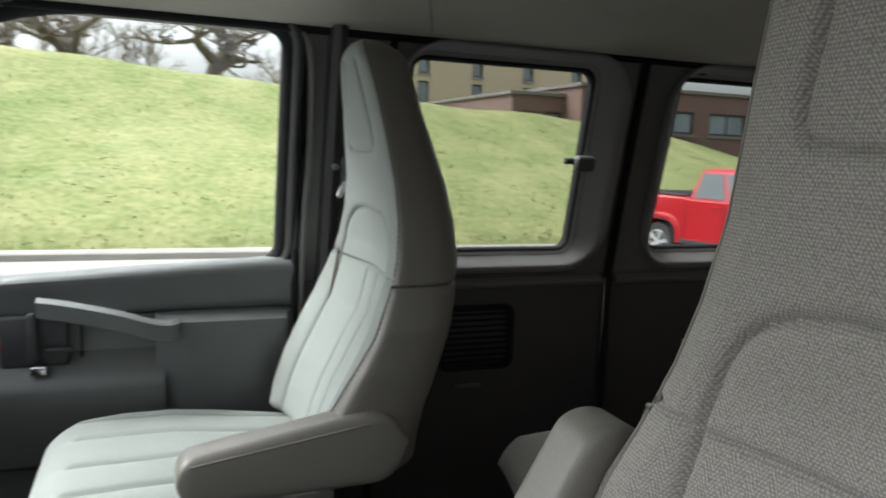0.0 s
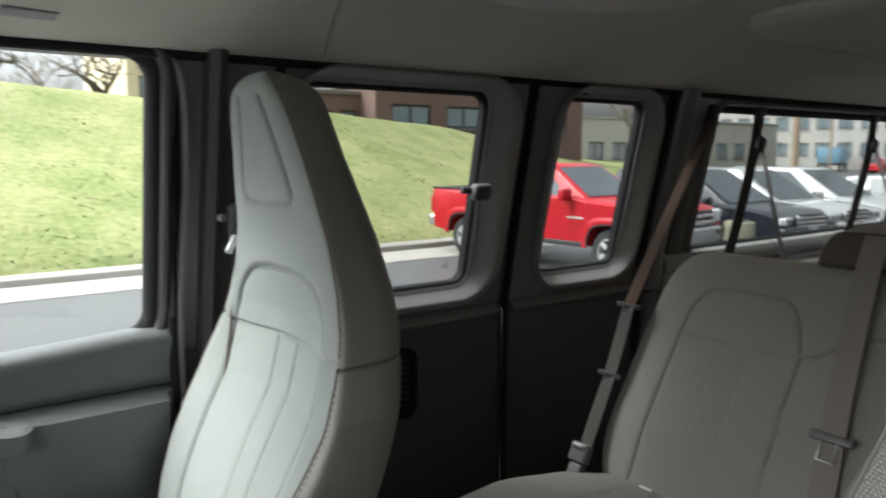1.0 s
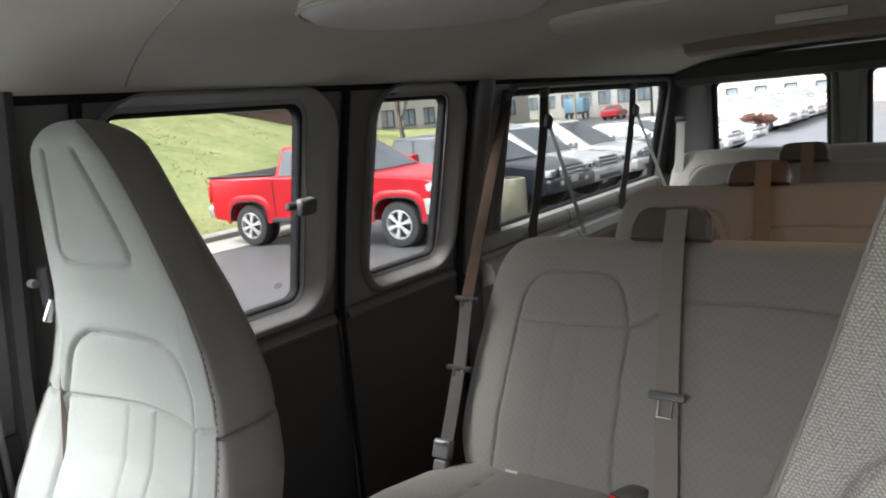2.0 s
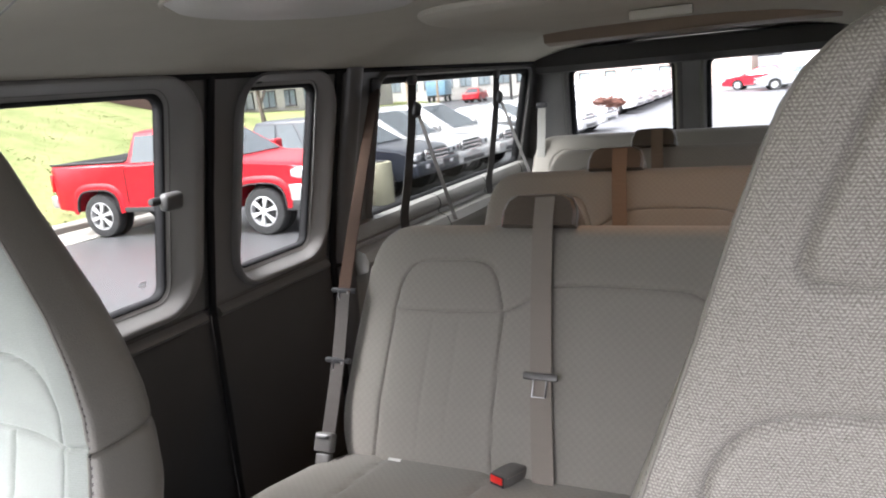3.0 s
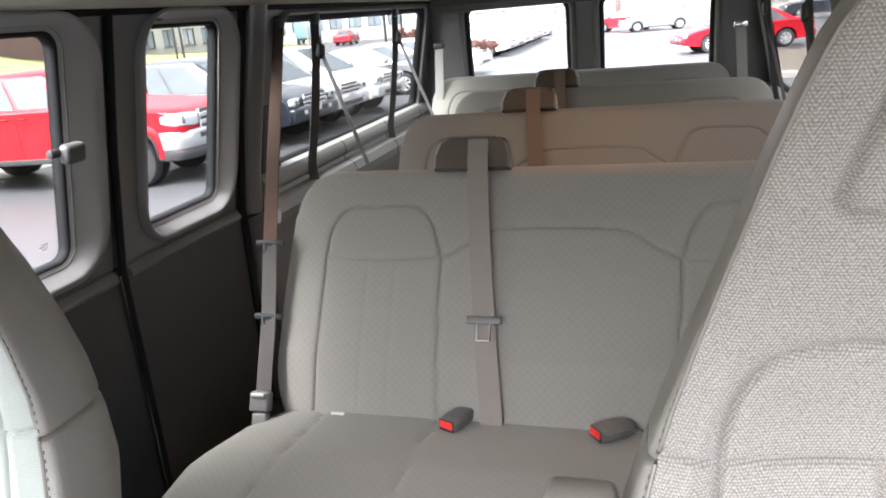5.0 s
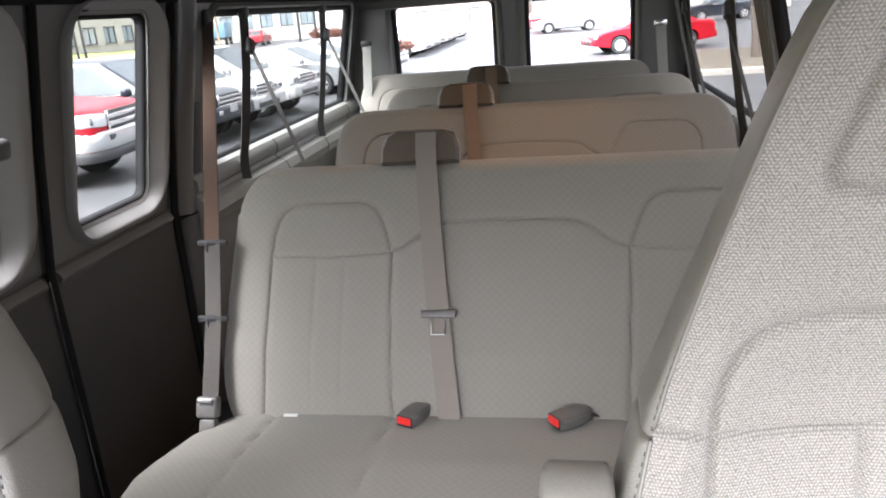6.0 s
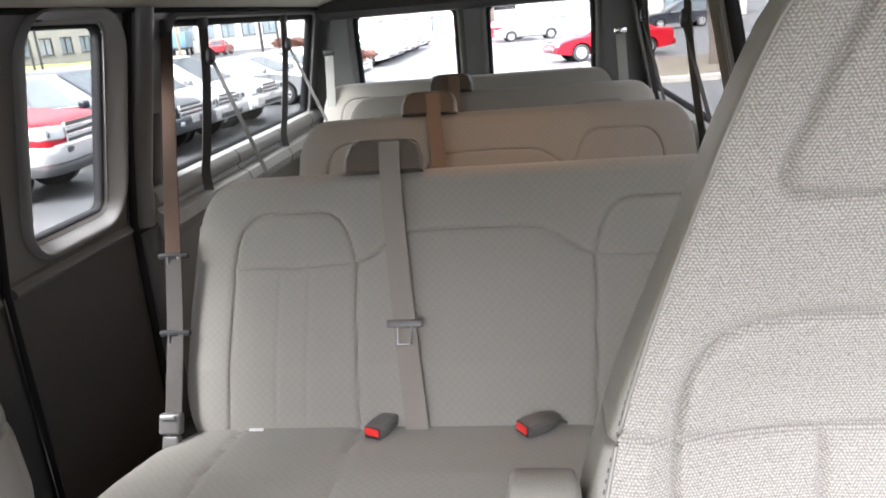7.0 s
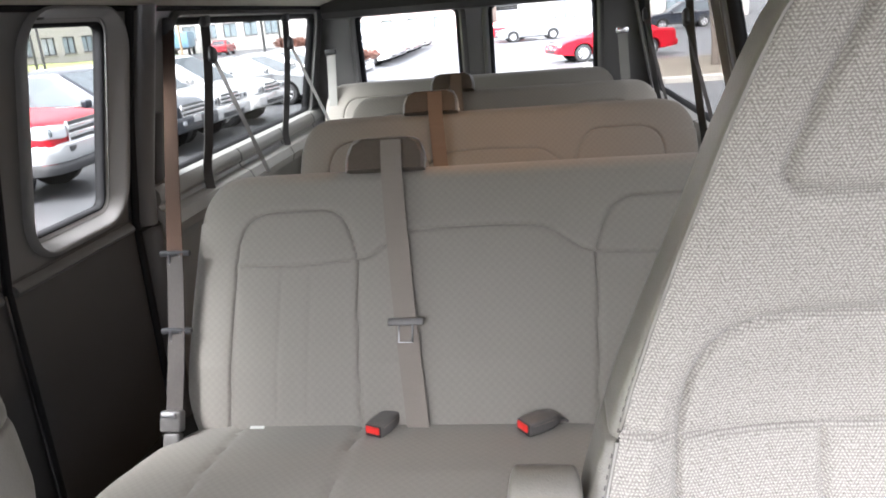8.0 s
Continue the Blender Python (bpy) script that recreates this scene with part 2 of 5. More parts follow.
def cyl(r, depth, centre=(0, 0, 0), turn=(0, 0, 0), seg=24, r2=None, bevel=0.0, bm=None):
    own = bmesh.new()
    bmesh.ops.create_cone(own, cap_ends=True, segments=seg, radius1=r, radius2=r if r2 is None else r2, depth=depth)
    if bevel:
        es = [e for e in own.edges if abs(e.verts[0].co.z - e.verts[1].co.z) < 1e-6]
        bmesh.ops.bevel(own, geom=es, offset=bevel, segments=2, profile=0.5, affect="EDGES")
    own.transform(pose(*centre, *turn))
    if bm is None:
        return own
    me = bpy.data.meshes.new("tmp")
    own.to_mesh(me)
    own.free()
    bm.from_mesh(me)
    bpy.data.meshes.remove(me)
    return bm


def rounded(u0, u1, v0, v1, r, n=6, slant=0.0, top=None):
    """A rounded outline in two dimensions; slant shifts its top along u; top narrows it."""
    pts = []
    for cu, cv, a0 in ((u1 - r, v1 - r, 0), (u0 + r, v1 - r, 90), (u0 + r, v0 + r, 180), (u1 - r, v0 + r, 270)):
        for k in range(n + 1):
            a = radians(a0 + 90 * k / n)
            pts.append((cu + r * math.cos(a), cv + r * math.sin(a)))
    if slant:
        pts = [(u + slant * (v - v0) / (v1 - v0), v) for u, v in pts]
    return pts


def sheet(outer, holes, to3d, depth):
    """A plate with real openings: 2D outlines filled, given thickness, then placed by to3d(u, v, d)."""
    flat = bmesh.new()
    edges = []
    for loop in (outer, *holes):
        vs = [flat.verts.new((u, v, 0)) for u, v in loop]
        edges += [flat.edges.new((vs[i], vs[(i + 1) % len(vs)])) for i in range(len(vs))]
    bmesh.ops.triangle_fill(flat, use_beauty=True, edges=edges)
    flat.verts.ensure_lookup_table()
    flat.verts.index_update()
    co = [(v.co.x, v.co.y) for v in flat.verts]
    tris = [[v.index for v in f.verts] for f in flat.faces]
    rim = [(e.verts[0].index, e.verts[1].index) for e in flat.edges if len(e.link_faces) == 1]
    flat.free()
    bm = bmesh.new()
    a = [bm.verts.new(to3d(u, v, 0)) for u, v in co]
    b = [bm.verts.new(to3d(u, v, depth)) for u, v in co]
    for t in tris:
        bm.faces.new([a[i] for i in t])
        bm.faces.new([b[i] for i in reversed(t)])
    for i, j in rim:
        bm.faces.new((a[i], a[j], b[j], b[i]))
    bmesh.ops.recalc_face_normals(bm, faces=bm.faces)
    return bm


def loft(rings, closed=True, cap=True, bm=None):
    bm = bm or bmesh.new()
    vs = [[bm.verts.new(p) for p in ring] for ring in rings]
    n = len(vs[0])
    for r0, r1 in zip(vs, vs[1:]):
        for i in range(n if closed else n - 1):
            j = (i + 1) % n
            bm.faces.new((r0[i], r0[j], r1[j], r1[i]))
    if cap and closed:
        bm.faces.new(vs[0][::-1])
        bm.faces.new(vs[-1])
    bmesh.ops.recalc_face_normals(bm, faces=bm.faces)
    return bm


def tube(points, r, seg=8, bm=None, flat=None):
    """A tube, or a flat strap of width flat[0] along the direction flat[1], along points."""
    pts = [Vector(p) for p in points]
    rings = []
    for i, p in enumerate(pts):
        d = (pts[min(i + 1, len(pts) - 1)] - pts[max(i - 1, 0)]).normalized()
        if flat:
            side = Vector(flat[1]).normalized()
            nrm = d.cross(side).normalized()
            w, h = flat[0] / 2, r
            rings.append([p + side * a + nrm * b for a, b in ((-w, -h), (w, -h), (w, h), (-w, h))])
        else:
            side = d.orthogonal().normalized()
            nrm = d.cross(side)
            rings.append([p + (side * math.cos(t) + nrm * math.sin(t)) * (r[i] if isinstance(r, (list, tuple)) else r) for t in [2 * math.pi * k / seg for k in range(seg)]])
    if not flat:
        for k in range(1, len(rings)):
            best = min(range(seg), key=lambda s: (rings[k][s] - rings[k - 1][0]).length)
            rings[k] = rings[k][best:] + rings[k][:best]
    return loft(rings, bm=bm)


def smooth_line(points, n=10):
    """Points along a smooth curve through the given ones."""
    pts = [Vector(p) for p in points]
    out = []
    for i in range(len(pts) - 1):
        p0, p1, p2, p3 = pts[max(i - 1, 0)], pts[i], pts[i + 1], pts[min(i + 2, len(pts) - 1)]
        for k in range(n):
            t = k / n
            out.append(0.5 * (2 * p1 + (p2 - p0) * t + (2 * p0 - 5 * p1 + 4 * p2 - p3) * t * t + (3 * p1 - p0 - 3 * p2 + p3) * t ** 3))
    return out + [pts[-1]]


def seam_field(a, b, seams):
    """How deep each point of a cushion lies in the stitched grooves."""
    deep = np.zeros_like(a)
    for width, depth, pts in seams:
        best = np.full_like(a, 9.0)
        for (x0, y0), (x1, y1) in zip(pts, pts[1:]):
            dx, dy = x1 - x0, y1 - y0
            t = np.clip(((a - x0) * dx + (b - y0) * dy) / (dx * dx + dy * dy + 1e-12), 0, 1)
            best = np.minimum(best, np.hypot(a - x0 - t * dx, b - y0 - t * dy))
        deep = np.maximum(deep, depth * np.exp(-(best / width) ** 2) + 0.35 * depth * np.exp(-(best / (3.5 * width)) ** 2))
    return deep


def pillow(name, height, half, front, back, seams=(), power=5.0, n=90, rows=70, round_top=0.05, round_low=0.0, lean=None, dish=None, m=16, back_power=None, seam=None, column=16, crease=None):
    """An upholstered form: across is x, up is z, its face looks to -y. half, front, back: functions of the height.
    seam: how far across (0 to 1) the given column of the face runs at each height; crease: height and depth of a stitched line round the sides and the back."""
    k = np.linspace(0, 1, rows)
    ups = height * (1 - (1 - k) ** 1.6) if round_low == 0 else height * (0.5 - 0.5 * np.cos(np.pi * k)) * 0.6 + 0.4 * height * k
    if crease:
        near = np.array([-.012, -.008, -.0055, -.0035, -.002, -.001, 0, .001, .002, .0035, .0055, .008, .012]) + crease[0]
        ups = np.sort(np.concatenate([ups[np.abs(ups - crease[0]) > .013], near]))
    s = np.sin(np.linspace(-np.pi / 2, np.pi / 2, n) * 0.995)
    s = 0.55 * s + 0.45 * np.linspace(-1, 1, n)
    s[0], s[-1] = -1, 1
    verts = []
    sb = np.linspace(1, -1, m + 2)[1:-1]
    if back_power:
        sb = np.sign(sb) * (1 - (1 - np.abs(sb)) ** 1.7)
    pb = back_power or power
    base = abs(s[column])
    for z in ups:
        hw, f, bk = half(z), front(z), back(z)
        e = 1.0
        if round_top and z > height - round_top:
            e = math.sqrt(max(0.0, 1 - ((z - height + round_top) / round_top) ** 2))
        if round_low and z < round_low:
            e *= math.sqrt(max(0.0, 1 - ((round_low - z) / round_low) ** 2))
        t, side = s, np.zeros_like(s)
        if seam:
            q = seam(z)
            t = np.sign(s) * np.where(np.abs(s) <= base, np.abs(s) * q / base, q + (np.abs(s) - base) * (1 - q) / (1 - base))
            side = np.clip((np.abs(t) - q) / max(1e-6, 1 - q) * 6, 0, 1)
        g = crease[1] * (math.exp(-((z - crease[0]) / .0022) ** 2) + .35 * math.exp(-((z - crease[0]) / .007) ** 2)) if crease else 0.0
        a = t * hw - np.sign(t) * side * g
        c = -f * e * (1 - np.abs(t) ** power) ** (1 / power)
        if dish:
            c = c + dish(z) * e * np.clip(1 - (np.abs(t) / 0.82) ** 2.5, 0, 1)
        if seams:
            c = c + seam_field(a, np.full_like(a, z), seams) * e * (1 - side)
        ab = sb * (hw - g)
        cb = (bk - g) * e * (1 - np.abs(sb) ** pb) ** (1 / pb)
        off = lean(z) if lean else 0.0
        verts += [(float(x), float(y) + off, float(z)) for x, y in zip(a, c)]
        verts += [(float(x), float(y) + off, float(z)) for x, y in zip(ab, cb)]
    ring, rows = n + m, len(ups)
    faces = [(r * ring + i, r * ring + (i + 1) % ring, (r + 1) * ring + (i + 1) % ring, (r + 1) * ring + i) for r in range(rows - 1) for i in range(ring)]
    faces.append(tuple(range(ring - 1, -1, -1)))
    faces.append(tuple((rows - 1) * ring + i for i in range(ring)))
    me = bpy.data.meshes.new(name)
    me.from_pydata(verts, [], faces)
    me.update()
    return me


# ---- the van: floor, walls, roof ----
FLOOR, GROUND = 0.55, -0.40


def wall_y(z):
    """How far the side wall stands from the middle, leaning in above the belt line."""
    return 0.994 if z < 1.30 else 0.994 - 0.2039 * (z - 1.30)


def on_wall(side):
    return lambda u, v, d: (u, side * (wall_y(v) + d), v)


def structure(name, bm, mat, label="", smooth=True):
    ob = mesh_object(name, bm, mat, None, "", smooth)
    return tagged(ob, label, kind="structure")


def along(loop, longest=0.08):
    """The same outline with its long sides divided."""
    out = []
    for (u0, v0), (u1, v1) in zip(loop, loop[1:] + loop[:1]):
        k = max(1, math.ceil(math.hypot(u1 - u0, v1 - v0) / longest))
        out += [(u0 + (u1 - u0) * i / k, v0 + (v1 - v0) * i / k) for i in range(k)]
    return out


GROW = 0.022  # the seal covers this much of each opening


def opening(u0, u1, v0, v1, r):
    return rounded(u0 - GROW, u1 + GROW, v0 - GROW, v1 + GROW, r)


def even(loop, parts=14):
    """An outline of four rounded corners with the sides between them divided evenly."""
    n = len(loop) // 4
    out = []
    for c in range(4):
        out += loop[c * n:(c + 1) * n]
        (u0, v0), (u1, v1) = loop[(c + 1) * n - 1], loop[((c + 1) * n) % len(loop)]
        out += [(u0 + (u1 - u0) * i / parts, v0 + (v1 - v0) * i / parts) for i in range(1, parts)]
    return out


def ring_frame(u0, u1, v0, v1, r, steps, place, slant=0.0, reach=(1, 1, 1, 1)):
    """A moulded frame round an opening: (outward, depth) steps carried round its rounded outline; reach scales them side by side."""
    a, b, c, e = reach
    rings = [[place(u, v, d) for u, v in even(rounded(u0 - o * a, u1 + o * b, v0 - o * c, v1 + o * e, max(0.006, r + o), 6, slant) if o > 0 else rounded(u0 - o, u1 + o, v0 - o, v1 + o, max(0.006, r + o), 6, slant))] for o, d in steps]
    return loft(rings, cap=False)


def window(name, u0, u1, v0, v1, r, place, label, slant=0.0, width=0.04, trim="pillar", glass_at=0.026, tint="grey_glass", reach=(1, 1, 1, 1), shade=False):
    u0, u1, v0, v1 = u0 - GROW, u1 + GROW, v0 - GROW, v1 + GROW
    win = thing(name, label, "window", kind="structure")
    w = width
    if w < 0.05:
        bulge = [(w + 0.012, 0.004), (w + 0.008, -0.006), (w + 0.002, -0.013), (w - 0.010, -0.019), (w * 0.55, -0.020), (w * 0.3, -0.016), (0.010, -0.010), (0.004, -0.003)]
    else:
        bulge = [(w * a, d) for a, d in ((1, .004), (.985, -.012), (.93, -.0195), (.82, -.0245), (.74, -.0268), (.67, -.0272), (.60, -.0255), (.52, -.0220), (.36, -.0145), (.18, -.0062), (.04, -.0002), (-.05, .0035), (-.12, .0065))]
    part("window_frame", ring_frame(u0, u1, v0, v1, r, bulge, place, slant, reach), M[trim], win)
    seal = [(0.006, 0.002), (0.003, -0.003), (-0.004, -0.001), (-0.012, 0.006), (-0.018, 0.013), (-0.020, 0.020), (-0.020, 0.034), (0.004, 0.037)]
    if w > 0.05:
        seal = [(-0.007, 0.012), (-0.0095, 0.0055), (-0.013, 0.0065), (-0.018, 0.012), (-0.020, 0.020), (-0.020, 0.034), (0.004, 0.037)]
    part("rubber_seal", ring_frame(u0, u1, v0, v1, r, seal, place, slant), M["rubber"], win, "black rubber window seal")
    pane = sheet(even(rounded(u0 - 0.002, u1 + 0.002, v0 - 0.002, v1 + 0.002, r, 6, slant)), [], lambda u, v, d: place(u, v, glass_at + d), 0.004)
    ob = part("pane", pane, M[tint], win, "" if tint == "window_glass" else "tinted pane")
    ob.visible_shadow = shade
    return win


RIGHT = on_wall(1)
LEFT = on_wall(-1)


def upper(name, u0, u1, holes, place, mat, label, z1=1.945, z0=1.285):
    structure(name, sheet([(u0, z0), (u1, z0), (u1, z1), (u0, z1)], holes, place, 0.032), M[mat], label, smooth=False)


def lower(name, u0, u1, place, mat, label, top=1.285, bottom=FLOOR, proud=0.012):
    bm = sheet(rounded(u0, u1, bottom, top, 0.02, 3), [], lambda u, v, d: place(u, v, d - proud), 0.07)
    structure(name, bm, M[mat], label, smooth=False)


# passenger side, front to back; the front window's upper edge drops towards the windscreen
def belt_drop(u):
    return 0.058 * max(0.0, 0.35 - u)


def droop(u, v):
    k = max(0.0, min(1.0, (v - 1.352) / 0.56))
    return v - 0.85 * max(0.0, -0.05 - u) ** 2 * k - belt_drop(u) * (1 - k)


RIGHT_FRONT = lambda u, v, d: RIGHT(u, droop(u, v), d)
upper("door_1", -0.85, 0.418, [[(u, droop(u, v)) for u, v in along(opening(-0.62, 0.361, 1.352, 1.922, 0.06))]], RIGHT, "panel", "grey plastic front passenger door, closed", z0=1.215)
window("window_1", -0.62, 0.361, 1.352, 1.922, 0.06, RIGHT_FRONT, "clear front passenger window with a black seal", width=0.03, trim="panel", tint="window_glass")
lower("door_1", -0.85, 0.418, RIGHT, "door_trim", "grey moulded trim of the front passenger door", top=1.215)
upper("wall_east", 0.425, 0.63, [], RIGHT, "pillar", "dark grey pillar between the front and side doors")
lower("wall_east", 0.425, 0.63, RIGHT, "panel", "dark grey lower pillar trim")
upper("door_2", 0.64, 1.395, [opening(0.71, 1.245, 1.372, 1.885, 0.05)], RIGHT, "pillar", "dark grey front half of the side doors, closed")
# frame colour carries the light on the splay, unlike the plain posts
side_window = window("window_2", 0.71, 1.245, 1.372, 1.885, 0.05, RIGHT, "side door window with a moulded grey frame", width=0.09, reach=(.36, 1.25, .62, .36), trim="lit_frame_grey")
for v, u0, u1 in ((1.420, 1.182, 1.204), (1.414, 1.176, 1.206), (1.408, 1.184, 1.202)):
    part("glass_mark", sheet([(u0, v), (u1, v), (u1, v + .002), (u0, v + .002)], [], lambda u, w, d: RIGHT(u, w, .0235 + d), .001), M["dull_metal"], side_window, "faint printed mark on the glass")
lower("door_2", 0.64, 1.395, RIGHT, "panel", "dark grey moulded side door panel")
upper("door_3", 1.412, 2.02, [opening(1.56, 1.892, 1.372, 1.885, 0.045)], RIGHT, "pillar", "dark grey rear half of the side doors, closed")
window("window_3", 1.56, 1.892, 1.372, 1.885, 0.045, RIGHT, "narrow side door window with a moulded grey frame", slant=0.01, width=0.09, reach=(.36, 1.05, .62, .36), trim="lit_frame_grey")
lower("door_3", 1.412, 2.02, RIGHT, "panel", "dark grey moulded rear side door panel")
upper("wall_east", 2.035, 4.25, [opening(2.335, 4.03, 1.385, 1.875, 0.045)], RIGHT, "pillar", "grey rear side wall with a long window")
window("window_4", 2.335, 4.03, 1.385, 1.875, 0.045, RIGHT, "long tinted rear side window", width=0.02, tint="rear_glass", shade=True)
lower("wall_east", 2.035, 4.25, RIGHT, "quarter", "grey rear quarter trim")
# rubber behind the joints between the doors
for a, b in ((0.405, 0.44), (0.615, 0.655), (1.385, 1.425), (2.005, 2.05)):
    structure("trim", sheet([(a, FLOOR), (b, FLOOR), (b, 1.30), (b, 1.945), (a, 1.945), (a, 1.30)], [], lambda u, v, d: RIGHT(u, v, d + 0.034), 0.02), M["rubber"], "black rubber behind the door joint", smooth=False)
# driver's side: the front door stands open, so its opening is free
upper("wall_west", 0.46, 0.80, [], LEFT, "pillar", "dark grey pillar behind the open driver's doorway")
lower("wall_west", 0.46, 0.80, LEFT, "panel", "dark grey lower pillar trim")
upper("wall_west", 0.80, 4.25, [opening(0.95, 2.15, 1.385, 1.875, 0.045), opening(2.335, 4.03, 1.385, 1.875, 0.045)], LEFT, "pillar", "grey side wall with long windows")
window("window_5", 2.335, 4.03, 1.385, 1.875, 0.045, LEFT, "long tinted rear side window", width=0.02, tint="dark_glass", shade=True)
window("window_6", 0.95, 2.15, 1.385, 1.875, 0.045, LEFT, "long tinted side window", width=0.02, tint="dark_glass", shade=True)
lower("wall_west", 0.80, 4.25, LEFT, "quarter", "grey side trim")
# rear doors
REAR = lambda u, v, d: (4.25 + d - 0.06 * max(0.0, v - 1.35), u, v)
structure("wall_north", sheet([(-1.0, FLOOR), (1.0, FLOOR), (1.0, 1.30), (0.86, 1.96), (-0.86, 1.96), (-1.0, 1.30)], [opening(0.108, 0.66, 1.36, 1.86, 0.05), opening(-0.66, -0.108, 1.36, 1.86, 0.05)], REAR, 0.032), M["pillar"], "grey trim of the two closed rear doors", smooth=False)
window("window_7", 0.108, 0.66, 1.36, 1.86, 0.05, REAR, "rear door window with a black seal", width=0.03, tint="clear_glass")
window("window_8", -0.66, -0.108, 1.36, 1.86, 0.05, REAR, "rear door window with a black seal", width=0.03, tint="clear_glass")
# front bulkhead below the windscreen, unseen; dashboard shape added to block low light
structure("wall_south", loft([[(x, y, z) for x, z in ((-1.06, FLOOR), (-1.06, 1.27), (-.92, 1.305), (-.66, 1.285), (-.58, 1.25), (-.56, 1.14), (-.64, .86), (-.80, .60), (-.82, FLOOR))] for y in (-.98, -.5, .5, .98)]), M["panel"], "dark grey bulkhead under the windscreen, unseen, with a dashboard added to shade the seats")
# unseen driver's door, added ajar on its front hinges to cut light inside
SWING = Matrix.Translation((-.86, -1.02, 0)) @ pose(0, 0, 0, 0, 0, -20)
AJAR = lambda u, v, d: tuple(SWING @ Vector((u, (wall_y(1.0) - wall_y(v)) - d, v)))
structure("door_4", sheet([(0, FLOOR), (1.28, FLOOR), (1.28, 1.945), (0.45, 1.945), (0, 1.36)], [rounded(.46, 1.20, 1.352, 1.90, .05)], AJAR, .05), M["panel"], "dark grey driver's door, unseen, set ajar to dim the cabin", smooth=False)
structure("floor", box((5.4, 2.12, 0.08), (1.65, 0, FLOOR - 0.04), 0.01), M["carpet"], "black carpeted van floor")

# headliner: a shallow vault
rings = []
for x in (-0.45, -0.32, 0.2, 1.0, 2.0, 3.0, 3.9, 4.15, 4.33):
    drop = 0.05 if x < -0.4 else (0.03 if x > 4.2 else 0.0)
    ring = []
    for k in range(25):
        y = -0.90 + 1.80 * k / 24
        ring.append((x, y, 2.03 - drop - 0.11 * abs(y / 0.90) ** 3.2))
    ring += [(x, 0.93, 2.08), (x, -0.93, 2.08)]
    rings.append(ring)
structure("ceiling", loft(rings), M["headliner"], "pale grey cloth headliner of the van")
def under_roof(x, y, d=0.0):
    return (x, y, 2.03 - 0.11 * abs(y / 0.90) ** 3.2 - d)


structure("trim", tube([under_roof(.59 + (y - .48) * .4, y, -.001) for y in (-.40, -.1, .2, .4, .48, .56, .64, .70, .76, .82)], .0028, 6), M["quarter"], "fine joint in the headliner")
structure("trim", box((.088, .034, .008), under_roof(.143, .752), .0035, 3, (-15, 0, 6)), M["quarter"], "small oval plug in the headliner")
# dark rail between headliner and doors
for s in (1, -1):
    structure("trim", tube([(-0.85, s * 0.864, 1.936), (1.5, s * 0.864, 1.940), (4.2, s * 0.864, 1.936)], 0.017, 10), M["rubber"], "dark grey rail along the roof edge")


# ---- seats ----
def two_tone(me, cloth, vinyl, n, m, edge):
    """Vinyl on the sides and the back, cloth on the face."""
    me.materials.append(cloth)
    me.materials.append(vinyl)
    ring = n + m
    idx = []
    for p in me.polygons:
        i = p.vertices[0] % ring
        idx.append(0 if len(p.vertices) == 4 and edge <= i < n - edge - 1 else 1)
    me.polygons.foreach_set("material_index", idx)


def face_front(x, y, z, lean):
    return pose(x, y, z, -lean, 0, -90)


LIE = Matrix(((0, 0, -1, 0), (1, 0, 0, 0), (0, -1, 0, 0), (0, 0, 0, 1)))


def curve_of(table):
    xs, ys = zip(*table)
    return lambda z: float(np.interp(z, xs, ys))


